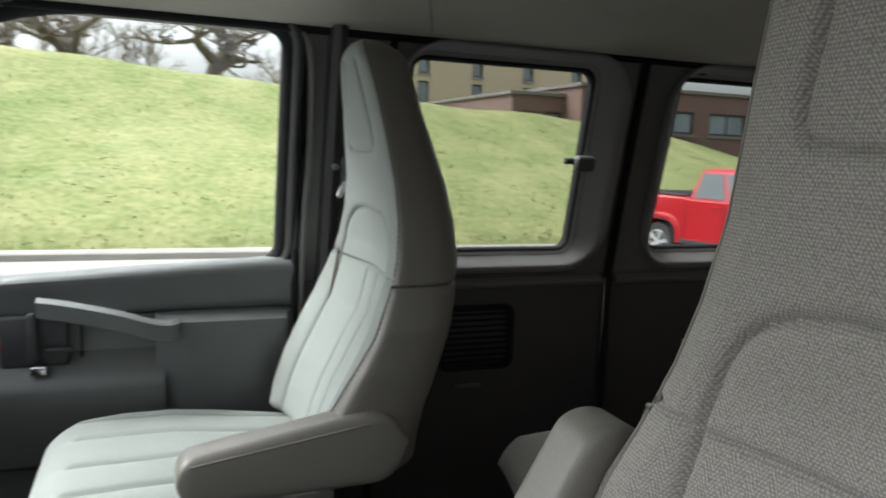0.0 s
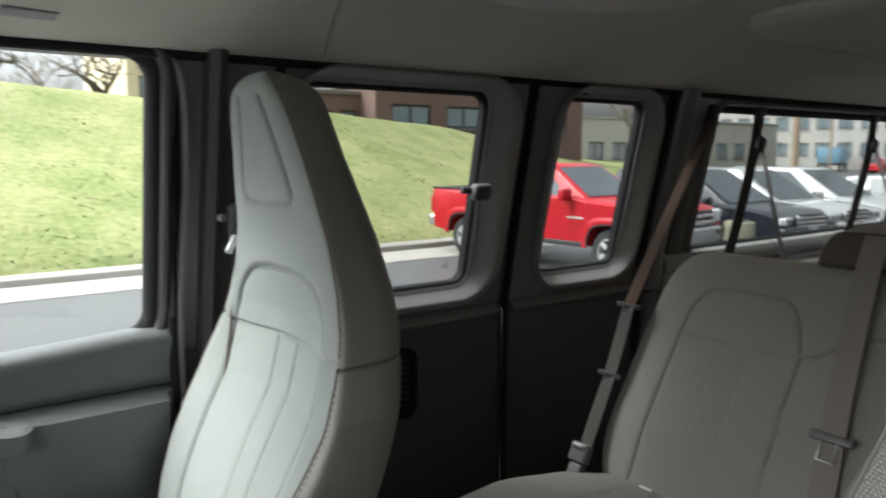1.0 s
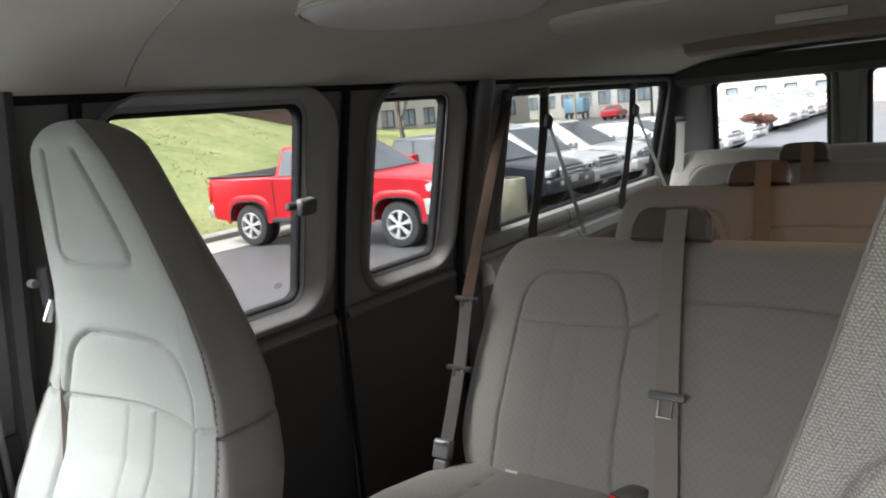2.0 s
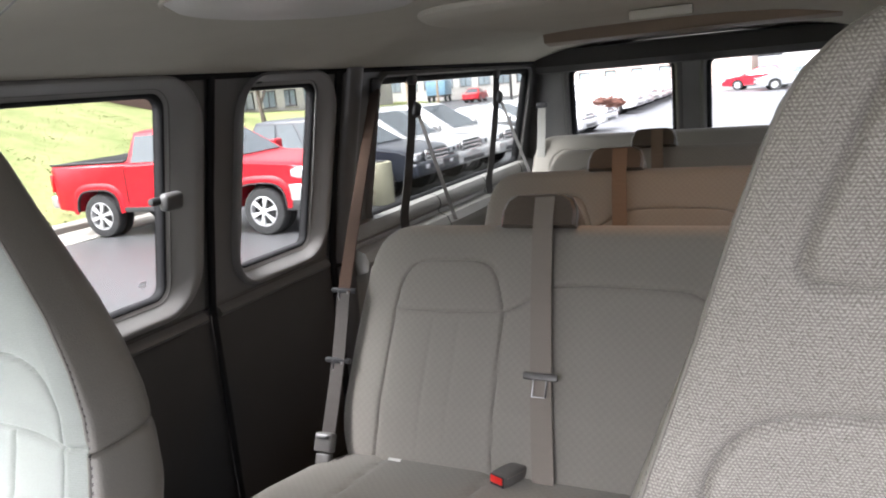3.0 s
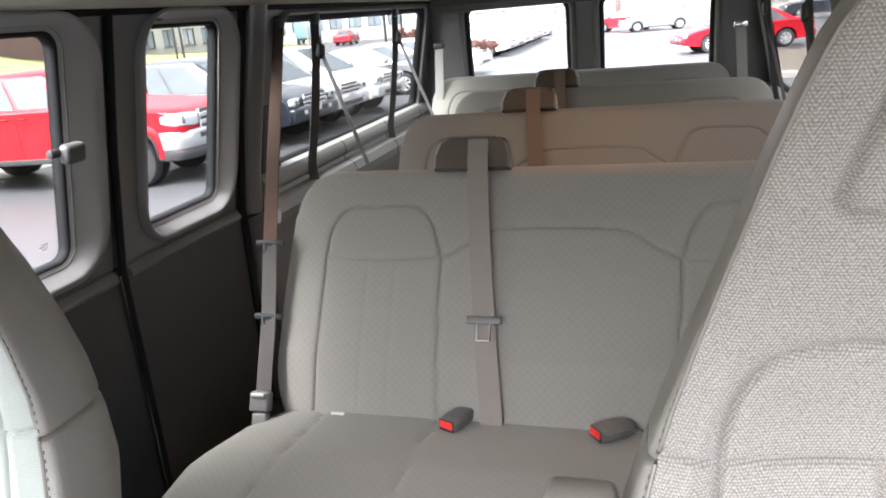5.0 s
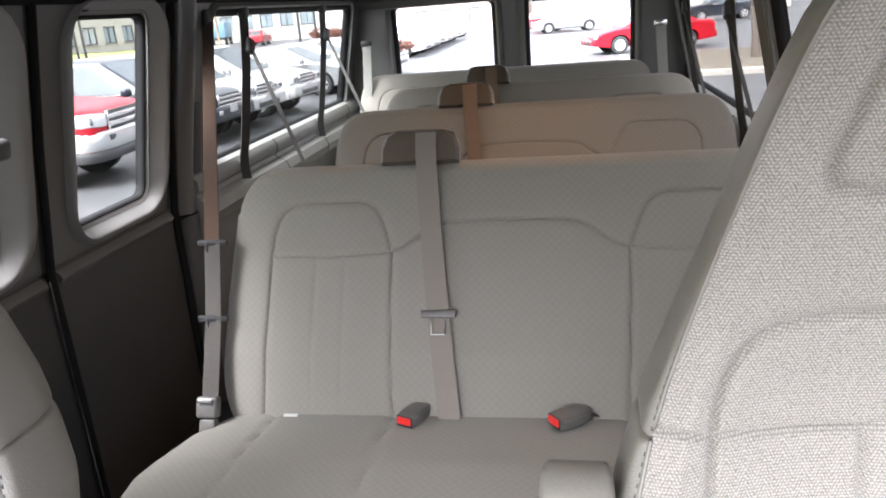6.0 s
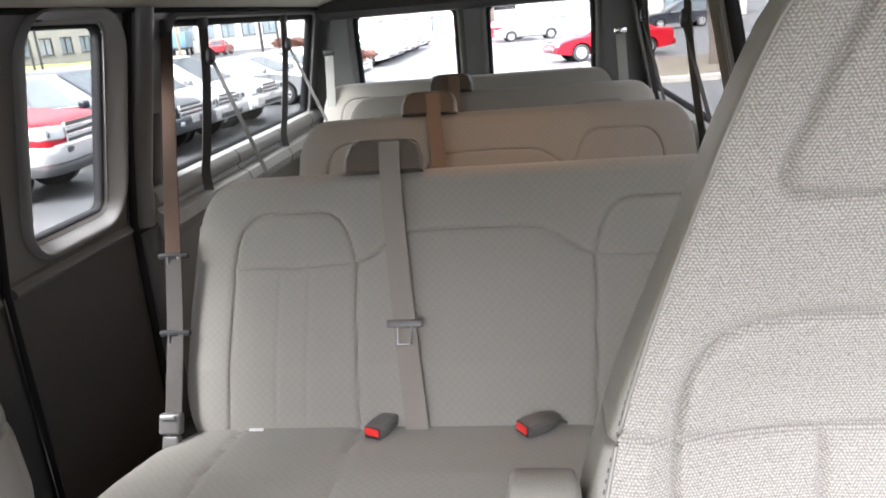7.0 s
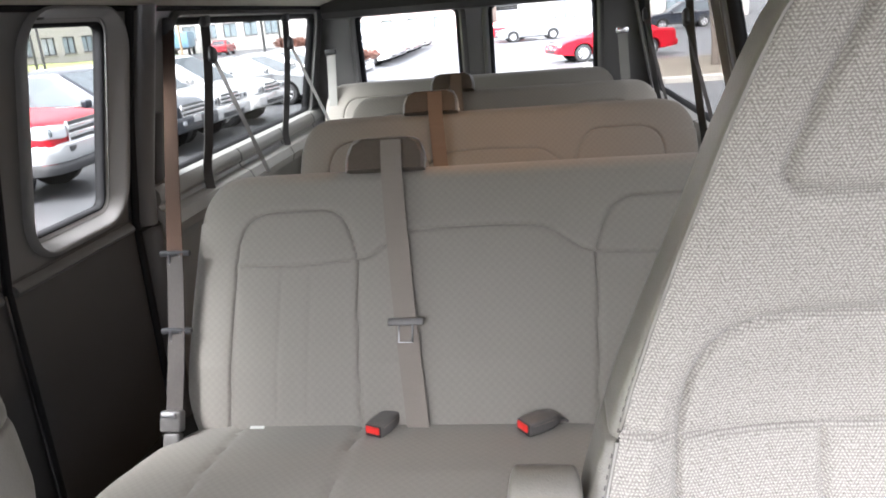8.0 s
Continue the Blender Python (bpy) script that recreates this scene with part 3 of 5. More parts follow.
def front_seat(at, cloth, label, arm_up):
    """A high-backed bucket seat; at gives the middle of its base at the foot of the backrest."""
    x, y, z0 = at
    seat = thing("front_seat", label, "seat", at=(x, y, 0))
    half = curve_of([(0, .258), (.05, .276), (.15, .294), (.24, .303), (.32, .298), (.40, .272), (.50, .235), (.6, .199), (.72, .163), (.78, .142), (.82, .126), (.85, .108), (.873, .085), (.888, .06), (.90, .03)])
    edge = curve_of([(0, .325), (.08, .346), (.15, .373), (.23, .413), (.3, .451), (.38, .483), (.45, .504), (.52, .511), (.6, .509), (.75, .487), (.9, .461)])
    front = curve_of([(0, .065), (.15, .050), (.3, .039), (.6, .032), (.9, .042)])
    back = curve_of([(0, .209), (.2, .186), (.4, .149), (.6, .121), (.75, .088), (.9, .075)])
    seam = curve_of([(0, .811), (.15, .875), (.3, .935), (.45, .965), (.6, .985), (.9, .969)])
    dish = curve_of([(0, .062), (.30, .062), (.42, .045), (.52, .018), (.60, .0), (.90, .0)])
    up = [(.180, 0), (.190, .12), (.197, .25), (.199, .35), (.194, .42), (.185, .462), (.169, .492), (.146, .513), (.11, .527), (.05, .533), (0, .534)]
    up = [(-u, v) for u, v in up] + up[-2::-1]
    head = [(.046, .852), (.060, .815), (.080, .762), (.100, .705), (.106, .683), (.097, .667), (.06, .661), (0, .660)]
    head = [(-u, v) for u, v in head] + head[-2::-1]
    cross = [(.272, .415), (.24, .411), (.20, .404), (.15, .399), (.08, .399), (0, .400)]
    cross = [(-u, v) for u, v in cross] + cross[-2::-1]
    seams = [(.0042, .0095, up), (.0036, .0075, cross), (.0052, .0090, head)]
    seams += [(.0038, .0060, [(q, .0), (q * 1.1, .40)]) for q in (-.038, .038)]
    n, m, rows, col = 230, 40, 230, 18
    me = pillow("backrest", .90, half, front, back, seams, 4.4, n, rows, .05, .03, lean=lambda z: edge(z) + front(z), dish=dish, m=m, back_power=3.7, seam=seam, column=col, crease=(.402, .006))
    two_tone(me, cloth, M["vinyl"], n, m, col)
    ob = data_object("backrest", me, None, seat)
    ob.matrix_basis = pose(0, 0, z0, 0, 0, -90)
    # stitching along the edge between cloth and vinyl
    ring = n + m
    rows = (len(me.vertices)) // ring
    for s, i in ((-1, col), (1, n - 1 - col)):
        pts = []
        for r in range(4, rows - 4):
            q = Vector(me.vertices[r * ring + i].co)
            if not pts or (q - pts[-1]).length > .011:
                pts.append(q)
        welt = part("piping", tube(pts, .0026, 6), M["vinyl"], seat, "stitched vinyl edge")
        welt.matrix_basis = pose(0, 0, z0, 0, 0, -90)
        row = bmesh.new()
        length, last = 0.0, None
        for r in range(4, rows - 6):
            a, c = (Vector(me.vertices[(r + q) * ring + i + s * 4].co) for q in (0, 1))
            length += (c - a).length
            if length > .0085 and (c - a).length > .002:
                length = 0.0
                tube([a, a + (c - a).normalized() * .0046], .0011, 4, bm=row)
        row = part("stitching", row, M["lower_belt"], seat, "row of dark stitches")
        row.matrix_basis = pose(0, 0, z0, 0, 0, -90)
    half = curve_of([(0, .235), (.2, .265), (.40, .265), (.5, .235), (.56, .16)])
    lines = [(.007, .010, [(a, .02), (a * 1.05, .49)]) for a in (-.18, -.07, .07, .18)]
    me = pillow("seat", .56, half, curve_of([(0, .06), (.3, .075), (.56, .06)]), lambda z: .10, lines, 4.5, 120, 80, .09)
    two_tone(me, cloth, M["vinyl"], 120, 16, 8)
    ob = data_object("seat", me, None, seat)
    ob.matrix_basis = Matrix.Translation((0.40, 0, 0.925)) @ pose(0, 0, 0, 0, 3, 0) @ LIE
    part("base", box((.42, .40, .34), (.12, 0, FLOOR + .16), .03), M["panel"], seat, "dark plastic seat base")
    # armrest: a deep padded bar with a welted top, thicker towards its pivot
    s = -1 if y > 0 else 1
    rings = []
    steps = 33
    for k in range(steps):
        t = k / (steps - 1)
        t = t ** 1.6
        nose = math.sqrt(max(0.0, 1 - max(0.0, (0.085 - t) / 0.085) ** 2))
        e = max(.03, nose * math.sqrt(max(0.0, 1 - max(0, (t - 0.80) / 0.20) ** 2)))
        hz, hy = (0.047 + 0.034 * t) * e, 0.041 * (0.72 + 0.28 * e)
        ring = []
        for j in range(40):
            g = 2 * math.pi * j / 40
            u, v = math.cos(g), math.sin(g)
            ring.append((math.copysign(abs(u) ** .38, u) * hy, -0.43 * t + 0.02, math.copysign(abs(v) ** .5, v) * hz - 0.022 * t))
        rings.append(ring)
    arm = part("armrest", loft(rings), M["vinyl"], seat, "padded grey vinyl armrest, folded up" if arm_up else "padded grey vinyl armrest, folded down")
    welts = []
    for q in (-1, 1):
        pts = [(q * 0.0395, -0.43 * t + 0.02, (0.047 + 0.034 * t) * 0.70 - 0.022 * t) for t in [0.07 + 0.76 * k / 12 for k in range(13)]]
        welts.append(part("piping", tube(pts, .0026, 6), M["vinyl"], seat, "raised vinyl seam of the armrest"))
    if arm_up:
        place = Matrix.Translation((0.508, s * 0.338, 1.342)) @ pose(0, 0, 0, 0, 113, 0) @ pose(0, 0, 0, 0, 0, 90)
    else:
        place = Matrix.Translation((0.122, s * 0.275, 1.050)) @ pose(0, 0, 0, 0, -8, 0) @ pose(0, 0, 0, 0, 0, 90)
    for o in (arm, *welts):
        o.matrix_basis = place
    return seat


front_seat((-0.007, 0.621, 0.982), M["front_plain"], "pale grey cloth passenger seat with a high back", False)
front_seat((0.032, -0.660, 0.997), M["front_cloth"], "pale grey tweed driver's seat with vinyl sides", True)

BENCH_LEAN = 29.5


def bench(x, y0, y1, zj, label, guide, first):
    """A bench seat, the guide at y for its middle belt. x, zj: where back and cushion meet."""
    mid, hw = (y0 + y1) / 2, (y1 - y0) / 2
    seat = thing("bench_seat", label, "bench seat", "rows of bench seats", at=(x, mid, 0))
    H, r = .645, .13

    def half(z):
        h = hw - 0.035 * max(0, (z - .3)) if z < H - r else hw - 0.012 - (r - math.sqrt(max(0, r * r - (z - H + r) ** 2)))
        return h - 0.03 * max(0, 1 - z / .12) ** 2

    seams = []
    w = (hw * 2 - .30) / 4
    for s in (1, -1):
        o, i = s * (hw - .118), s * (hw - .427)
        seams.append((.0030, .0062, [(o, 0), (o * 1.0, .30), (o, .40), (o - s * .005, .455), (o - s * .013, .485), (o - s * .027, .508), (o - s * .047, .524), (o - s * .075, .533), (i + s * .095, .534), (i + s * .068, .528), (i + s * .046, .512), (i + s * .030, .488), (i + s * .015, .450), (i, .40), (i, .3), (i - s * .012, 0)]))
        seams.append((.0030, .0042, [(o, .397), ((o + i) / 2, .393), (i, .402)]))
        seams.append((.0030, .0062, [(i, .402), (i - s * .03, .412), (i - s * .06, .432), (i - s * .09, .455), (i - s * .115, .468), (i - s * .15, .474), (0, .478)]))
        for q in (.38, .62):
            seams.append((.0035, .0016, [(o + (i - o) * q, .02), (o + (i - o) * q, .39)]))
    me = pillow("backrest", H, half, curve_of([(0, .06), (.15, .075), (.5, .06), (H, .05)]), curve_of([(0, .07), (H, .045)]), seams, 9.0, 330, 200, .045)
    me.materials.append(M["bench_cloth"])
    ob = data_object("backrest", me, None, seat)
    ob.matrix_basis = face_front(0.061, 0, zj - .034, BENCH_LEAN)

    half2 = curve_of([(0, hw - .035), (.12, hw + .035), (.3, hw + .075), (.44, hw + .06), (.52, hw)])
    lines = [(.0050, .0075, [(a, .0), (a * 1.03, .47)]) for a in (hw - .15, hw - .44, .44 - hw, .15 - hw)]
    me = pillow("seat", .52, half2, curve_of([(0, .06), (.25, .075), (.52, .06)]), lambda z: .09, lines, 7.0, 130, 60, .08)
    me.materials.append(M["bench_cloth"])
    ob = data_object("seat", me, None, seat)
    ob.matrix_basis = Matrix.Translation((0.05, 0, zj - .058)) @ pose(0, 0, 0, 0, 2, 0) @ LIE
    for s in (-.42, .42):
        part("leg", box((.36, .05, zj - .13 - FLOOR), (-.18, s, (zj - .13 + FLOOR) / 2), .01), M["dark_plastic"], seat, "dark metal bench leg")
    if guide is not None:
        g = guide - mid
        up = pose(0.061, 0, zj - .034, 0, BENCH_LEAN, 0)
        at = lambda a, b, c: tuple(up @ Vector((c, a, b)))
        out = [(-.098, 0), (-.098, .035), (-.087, .066), (-.062, .082), (.062, .082), (.087, .066), (.098, .035), (.098, 0)]
        rings = [[at(g + a * q, H - .018 + b * q2, c) for a, b in out] for q, q2, c in ((.93, .95, -.072), (1, 1, -.062), (1, 1, .02), (.93, .95, .032))]
        part("belt_guide", loft(rings), M["guide"], seat, "dark brown plastic belt guide")
        edge = [at(g + a * 1.005, H - .018 + b * 1.01, -.055) for a, b in out]
        part("guide_trim", tube(smooth_line(edge, 4), .0034, 6), M["dull_metal"], seat, "dull bright edge round the guide")
        strap = smooth_line([at(g - .016, H + .055, -.072), at(g - .022, H - .05, -.082), at(g - .040, .40, -.086), at(g - .062, .20, -.089), at(g - .078, .06, -.082), at(g - .084, -.01, -.07)], 6)
        part("middle_belt", tube(strap, .0013, flat=(.052, (0, 1, 0))), M["belt" if first else "warm_lit_belt"], seat, "grey-brown seat belt webbing" if first else "seat belt webbing coloured tan for the warm lamplight on it")
        if first:
            p = at(g - .058, .245, -.094)
            bm = box((.012, .085, .018), p, .004, turn=(0, BENCH_LEAN, 0))
            part("belt_tongue", bm, M["buckle"], seat, "dark plastic belt tongue")
            q = [at(g - .058 + a, .222 + b, -.096) for a, b in ((-.016, .02), (-.016, -.025), (.016, -.025), (.016, .02))]
            part("tongue_plate", tube(q + [q[0]], .0026, 6), M["dull_metal"], seat, "dull metal tongue plate")
    return seat


bench(1.30, -0.88, 0.54, 0.945, "grey cloth bench seat for three in the first row", 0.048, True)
bench(2.19, -0.88, 0.54, 0.967, "grey cloth bench seat for three in the second row", 0.048, False)
bench(2.97, -0.88, 0.54, 0.963, "grey cloth bench seat for three in the third row", 0.048, False)
bench(3.72, -0.77, 0.86, 0.972, "grey cloth rear bench seat for four", None, False)


# ---- fittings of the van ----
def buckle(at, turn, tilt, label):
    """A belt buckle: grey tapering body, a slotted mouth with a red button, on a short webbing stalk."""
    b = thing("belt_buckle", label, "belt buckle", "buckles on the bench", at=at, turn=turn)
    lift = pose(0, 0, 0, 0, tilt, 0)
    rings = []
    for x, w, h in ((-.030, .021, .0135), (-.026, .0235, .0160), (.0, .0245, .0175), (.030, .0235, .0170), (.052, .019, .0135), (.060, .014, .0100)):
        rings.append([tuple(lift @ Vector((x, w * math.copysign(abs(math.cos(g)) ** .45, math.cos(g)), .018 + h * math.copysign(abs(math.sin(g)) ** .45, math.sin(g))))) for g in [2 * math.pi * k / 24 for k in range(24)]])
    part("body", loft(rings), M["buckle"], b)
    mouth = box((.004, .040, .026), (-.0305, 0, .018), .001)
    mouth.transform(lift)
    part("mouth", mouth, M["dark_plastic"], b, "dark slotted mouth")
    red = box((.012, .036, .017), (-.030, 0, .0205), .003)
    red.transform(lift)
    part("button", red, M["red"], b, "red release button")
    ridge = box((.060, .0015, .0015), (.008, -.0235, .026), .0005)
    ridge.transform(lift)
    part("seam", ridge, M["belt"], b)
    part("stalk", tube([tuple(lift @ Vector(q)) for q in ((.048, 0, .016), (.075, .002, .010), (.10, .003, -.006), (.125, .004, -.03))], .0028, flat=(.034, (0, 1, 0))), M["buckle"], b, "webbing stalk")
    return b


buckle((1.283, 0.048, 0.950), -22, 4, "grey belt buckle with a red button on the bench")
buckle((1.275, -0.298, 0.956), -52, 4, "grey belt buckle with a red button on the bench")


def strap(name, points, width, mat, label, across=(1, 0, 0), parent=None):
    bm = tube(smooth_line(points, 5), .0014, flat=(width, across))
    if parent is not None:
        return part(name, bm, M[mat], parent, label)
    ob = mesh_object(name, bm, M[mat])
    return ob


tag = thing("label_tag", "small white cloth tag at the back of the bench cushion", "label")
part("tag", box((.008, .034, .002), (1.272, .335, .972), .001, turn=(0, -20, 0)), M["tag_white"], tag)
# outer belt of the first bench: from the pillar down to its buckle at the cushion's end
belt = thing("seat_belt", "brown-grey seat belt hanging from the pillar to the bench", "seat belt")
strap("webbing", [(2.27, .865, 1.86), (2.05, .78, 1.72), (1.72, .655, 1.505), (1.474, .562, 1.334)], .052, "brown_belt", "", (.35, .94, .0), belt)
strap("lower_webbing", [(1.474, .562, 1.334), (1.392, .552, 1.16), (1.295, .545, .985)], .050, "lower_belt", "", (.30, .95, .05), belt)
part("upper_anchor", box((.05, .03, .075), (2.28, .872, 1.865), .012, 3), M["dark_plastic"], belt, "dark plastic belt anchor")
for p in ((1.476, .562, 1.335), (1.395, .552, 1.165)):
    part("tongue", box((.014, .078, .014), p, .004), M["dark_plastic"], belt, "dark belt tongue")
    q = [(p[0] - .008, p[1] + a, p[2] + b) for a, b in ((-.014, 0), (-.014, -.030), (.014, -.030), (.014, 0))]
    part("tongue_plate", tube(q, .0026, 6), M["dull_metal"], belt, "dull metal tongue plate")
part("anchor_buckle", box((.030, .052, .050), (1.281, .543, .985), .007, 3, (0, 25, 0)), M["buckle"], belt, "dark grey end buckle")
part("buckle_latch", box((.026, .040, .040), (1.262, .541, .942), .006, 3, (0, 25, 0)), M["buckle"], belt, "lower half of the end buckle")
for q in (-.018, .018):
    part("rivet", cyl(.0035, .006, (1.264, .543 + q, .974), (0, 65, 0), 10), M["dark_plastic"], belt)
part("metal_bar", box((.004, .034, .010), (1.268, .543, 1.008), .001, 2, (0, 25, 0)), M["dull_metal"], belt, "dull metal bar")
part("anchor_hook", tube(smooth_line([(1.255, .536, .925), (1.235, .550, .906), (1.205, .566, .898), (1.195, .570, .905)], 4), .008, 8), M["dark_plastic"], belt)


def hanging_belt(x, side, y_seat, first):
    """A dark belt in front of the long side window: a vertical run and a slanting run to the bench."""
    b = thing("seat_belt", "dark seat belt hanging in front of the long side window", "seat belt", "belts along the side windows")
    s = side
    part("upper_anchor", box((.06, .03, .06), (x + .03, s * .868, 1.895), .014, 3), M["dark_plastic"], b)
    strap("vertical_webbing", [(x + .03, s * .868, 1.89), (x + .01, s * .878, 1.70), (x - .03, s * .905, 1.45), (x - .048, s * .920, 1.345), (x - .055, s * .914, 1.262)], .042, "dark_belt", "", (.75, -.35 * s, 0), b)
    part("clip", box((.052, .026, .060), (x + .042, s * .865, 1.765), .012, 3, (0, 20, 0)), M["dark_plastic"], b)
    a, c = Vector((x + .045, s * .862, 1.755)), Vector((x - .14, s * (y_seat + .085), 1.345))
    strap("slanting_webbing", [tuple(a.lerp(c, k / 3)) for k in range(4)], .015, "dark_belt" if s < 0 else "grey_belt", "", (.2, -.95 * s, .15), b)
    part("floor_anchor", box((.05, .02, .03), (x - .055, s * .916, 1.258), .008, 2), M["dark_plastic"], b)


hanging_belt(2.545, 1, .56, True)
hanging_belt(3.49, 1, .56, False)
hanging_belt(2.60, -1, .86, True)
hanging_belt(3.60, -1, .86, False)

# belts of the rear bench
for s, x in ((1, 4.0), (-1, 3.93)):
    b = thing("seat_belt", "pale grey seat belt running down behind the rear bench", "seat belt", "belts of the rear bench")
    strap("webbing", [(x, s * .79, 1.68), (x - .01, s * .80, 1.50), (x - .04, s * .815, 1.25)], .05, "quarter", "", (.1, 1, 0), b)
    part("upper_anchor", box((.03, .065, .03), (x + .005, s * .79, 1.69), .008, 2), M["chrome"] if s < 0 else M["dark_plastic"], b)

# moulded ledge along the windows
def ledge(s, xs=(2.13, 2.34, 2.7, 3.3, 3.9, 4.22), proud=0.0):
    prof = [(.0, 1.372), (-.035, 1.366), (-.055, 1.345), (-.062, 1.315), (-.050, 1.300), (-.058, 1.285), (-.095, 1.270), (-.11, 1.235), (-.10, 1.20), (-.04, 1.18), (.0, 1.18)]
    rings = [[(x, s * (wall_y(z) + d - proud), z) for d, z in prof] for x in xs]
    return loft(rings)


for s in (1, -1):
    structure("trim", ledge(s), M["quarter"], "pale grey moulded ledge under the long window")
    for x in (2.86, 3.42, 3.98):
        structure("trim", ledge(s, (x - .003, x + .003), .0025), M["panel"], "dark joint in the window ledge")

# pillar behind the side doors: a rounded post with a lower cap
structure("trim", loft([[(x + .045 * math.cos(a), wall_y(z) - .005 + .045 * math.sin(a), z) for a in [2 * math.pi * k / 20 for k in range(20)]] for x, z in ((2.10, 1.25), (2.095, 1.40), (2.10, 1.60), (2.105, 1.80), (2.11, 1.94))]), M["pillar"], "rounded grey pillar trim behind the side doors")
structure("trim", loft([[(x + .05 * math.cos(a), .985 + .05 * math.sin(a), z) for a in [2 * math.pi * k / 20 for k in range(20)]] for x, z in ((2.07, FLOOR), (2.085, .9), (2.10, 1.245))]), M["panel"], "dark lower pillar trim")
structure("trim", box((.16, .03, .006), (2.10, .965, 1.248), .002), M["rubber"], "dark joint in the pillar trim")
structure("trim", box((.055, .02, .36), (2.20, wall_y(1.42) - .012, 1.43), .008, 2, (11.5, 0, 0)), M["panel"], "dark belt slot in the pillar")

# side doors: rubber between the leaves, creases, latch, loudspeaker, handle recess
structure("trim", tube([(1.411, wall_y(1.93) - .008, 1.93), (1.409, wall_y(1.6) - .008, 1.6), (1.404, .975, 1.28), (1.40, .972, .95), (1.396, .972, FLOOR)], .011, 8), M["rubber"], "black rubber seal between the side doors")
structure("trim", tube([(1.390, .973, 1.27), (1.388, .972, .95), (1.385, .972, FLOOR)], .003, 6), M["chrome"], "thin metal edge of the side door")
structure("trim", tube([(.64, wall_y(1.93) - .010, 1.93), (.635, wall_y(1.6) - .01, 1.6), (.632, .975, 1.28), (.63, .972, FLOOR)], .011, 8), M["rubber"], "black rubber seal of the side door")
structure("trim", tube([(2.03, wall_y(1.93) - .010, 1.93), (2.027, wall_y(1.6) - .01, 1.6), (2.03, .975, 1.28), (2.01, .972, FLOOR)], .013, 8), M["rubber"], "black rubber seal of the side door")
for a, b in ((.66, 1.375), (1.43, 2.00)):
    structure("trim", loft([[(x, .984 - o, 1.262 + z) for o, z in ((0, -.012), (.014, -.010), (.020, 0), (.014, .012), (-.004, .026))] for x in (a, (a + b) / 2, b)]), M["pillar"], "raised crease of the side door panel")
latch = thing("window_latch", "mid-grey plastic latch on the side door window", "latch")
part("body", box((.064, .030, .047), (1.240, .893, 1.628), .012, 3, (11.5, 0, 0)), M["latch"], latch)
part("pivot", cyl(.010, .034, (1.198, .905, 1.634), (0, 90, 0), 14, bevel=.004), M["dark_plastic"], latch, "round pivot of the latch")
speaker = thing("loudspeaker", "black loudspeaker grille in the side door panel", "loudspeaker")
part("surround", sheet(rounded(.835, 1.075, 1.005, 1.20, .03), [rounded(.85, 1.06, 1.02, 1.185, .025)], lambda u, v, d: (u, .978 - .012 + d, v), .014), M["rubber"], speaker)
for k in range(9):
    part("slat", box((.214, .006, .008), (.955, .978, 1.03 + .0178 * k), .002), M["rubber"], speaker)
part("backing", box((.22, .004, .17), (.955, .9805, 1.1025), .001), M["dark_plastic"], speaker)
handle = thing("door_handle", "dark pull recess with a metal lip on the side door", "door handle")
part("lip", box((.09, .012, .012), (.93, .976, .955), .004), M["buckle"], handle)
part("hook", box((.03, .03, .02), (1.62, .88, 1.915), .006), M["dark_plastic"], handle)

# front passenger door: sill roll, armrest, pull, pocket, lock, levers
structure("trim", loft([[(x, .984 - o, z - belt_drop(x) * (z - 1.20) / .155) for o, z in ((-.02, 1.355), (.012, 1.354), (.028, 1.348), (.036, 1.336), (.036, 1.318), (.031, 1.298), (.026, 1.275), (.022, 1.25), (.020, 1.236), (.012, 1.226), (-.01, 1.222))] for x in (-.84, -.5, -.2, .1, .34, .41)]), M["door_trim"], "rounded sill of the front passenger door")
door = thing("door_panel", "grey moulded inner panel of the front passenger door with an armrest", "door panel")


pts = [Vector(p) for p in ((-.19, .90, 1.262), (-.12, .875, 1.255), (-.02, .855, 1.235), (.06, .86, 1.208), (.10, .875, 1.20), (.12, .90, 1.20))]
pull = smooth_line(pts, 5)
part("pull_handle", loft([[(p.x, p.y + a, p.z + b) for a, b in ((-.022, .012), (.0, .020), (.028, .014), (.034, -.022), (.012, -.034), (-.016, -.026))] for p in pull]), M["door_trim"], door, "grey grab handle of the door")
part("armrest", loft([[(x, .982 - o, z) for o, z in ((-.01, 1.222), (.055 * w, 1.218), (.075 * w, 1.205), (.070 * w, 1.17), (.045 * w, .99), (.02, .84), (-.01, .82))] for x, w in ((.065, .5), (.09, .9), (.16, 1), (.30, 1), (.385, .95), (.405, .5))]), M["door_trim"], door, "moulded armrest of the door")
part("pocket", loft([[(x, .982 - o, z) for o, z in ((-.01, 1.14), (.006, 1.122), (.026, 1.102), (.050, 1.082), (.064, 1.066), (.069, 1.045), (.066, 1.0), (.045, .86), (-.01, .83))] for x in (-.60, -.2, 0.0, .06, .085)]), M["shaded_door_trim"], door, "shallow pocket moulded into the door")
part("lever_plate", box((.15, .02, .13), (-.205, .960, 1.165), .012, 3), M["dark_plastic"], door, "dark plate round the door lever")
part("door_lever", box((.022, .03, .12), (-.205, .935, 1.18), .008, 3), M["dark_plastic"], door, "black door lever")
part("lock_slider", box((.06, .02, .012), (-.15, .940, 1.145), .004), M["dark_plastic"], door)
part("window_switch", box((.035, .02, .022), (-.195, .93, 1.10), .004), M["chrome"], door, "small metal switch")
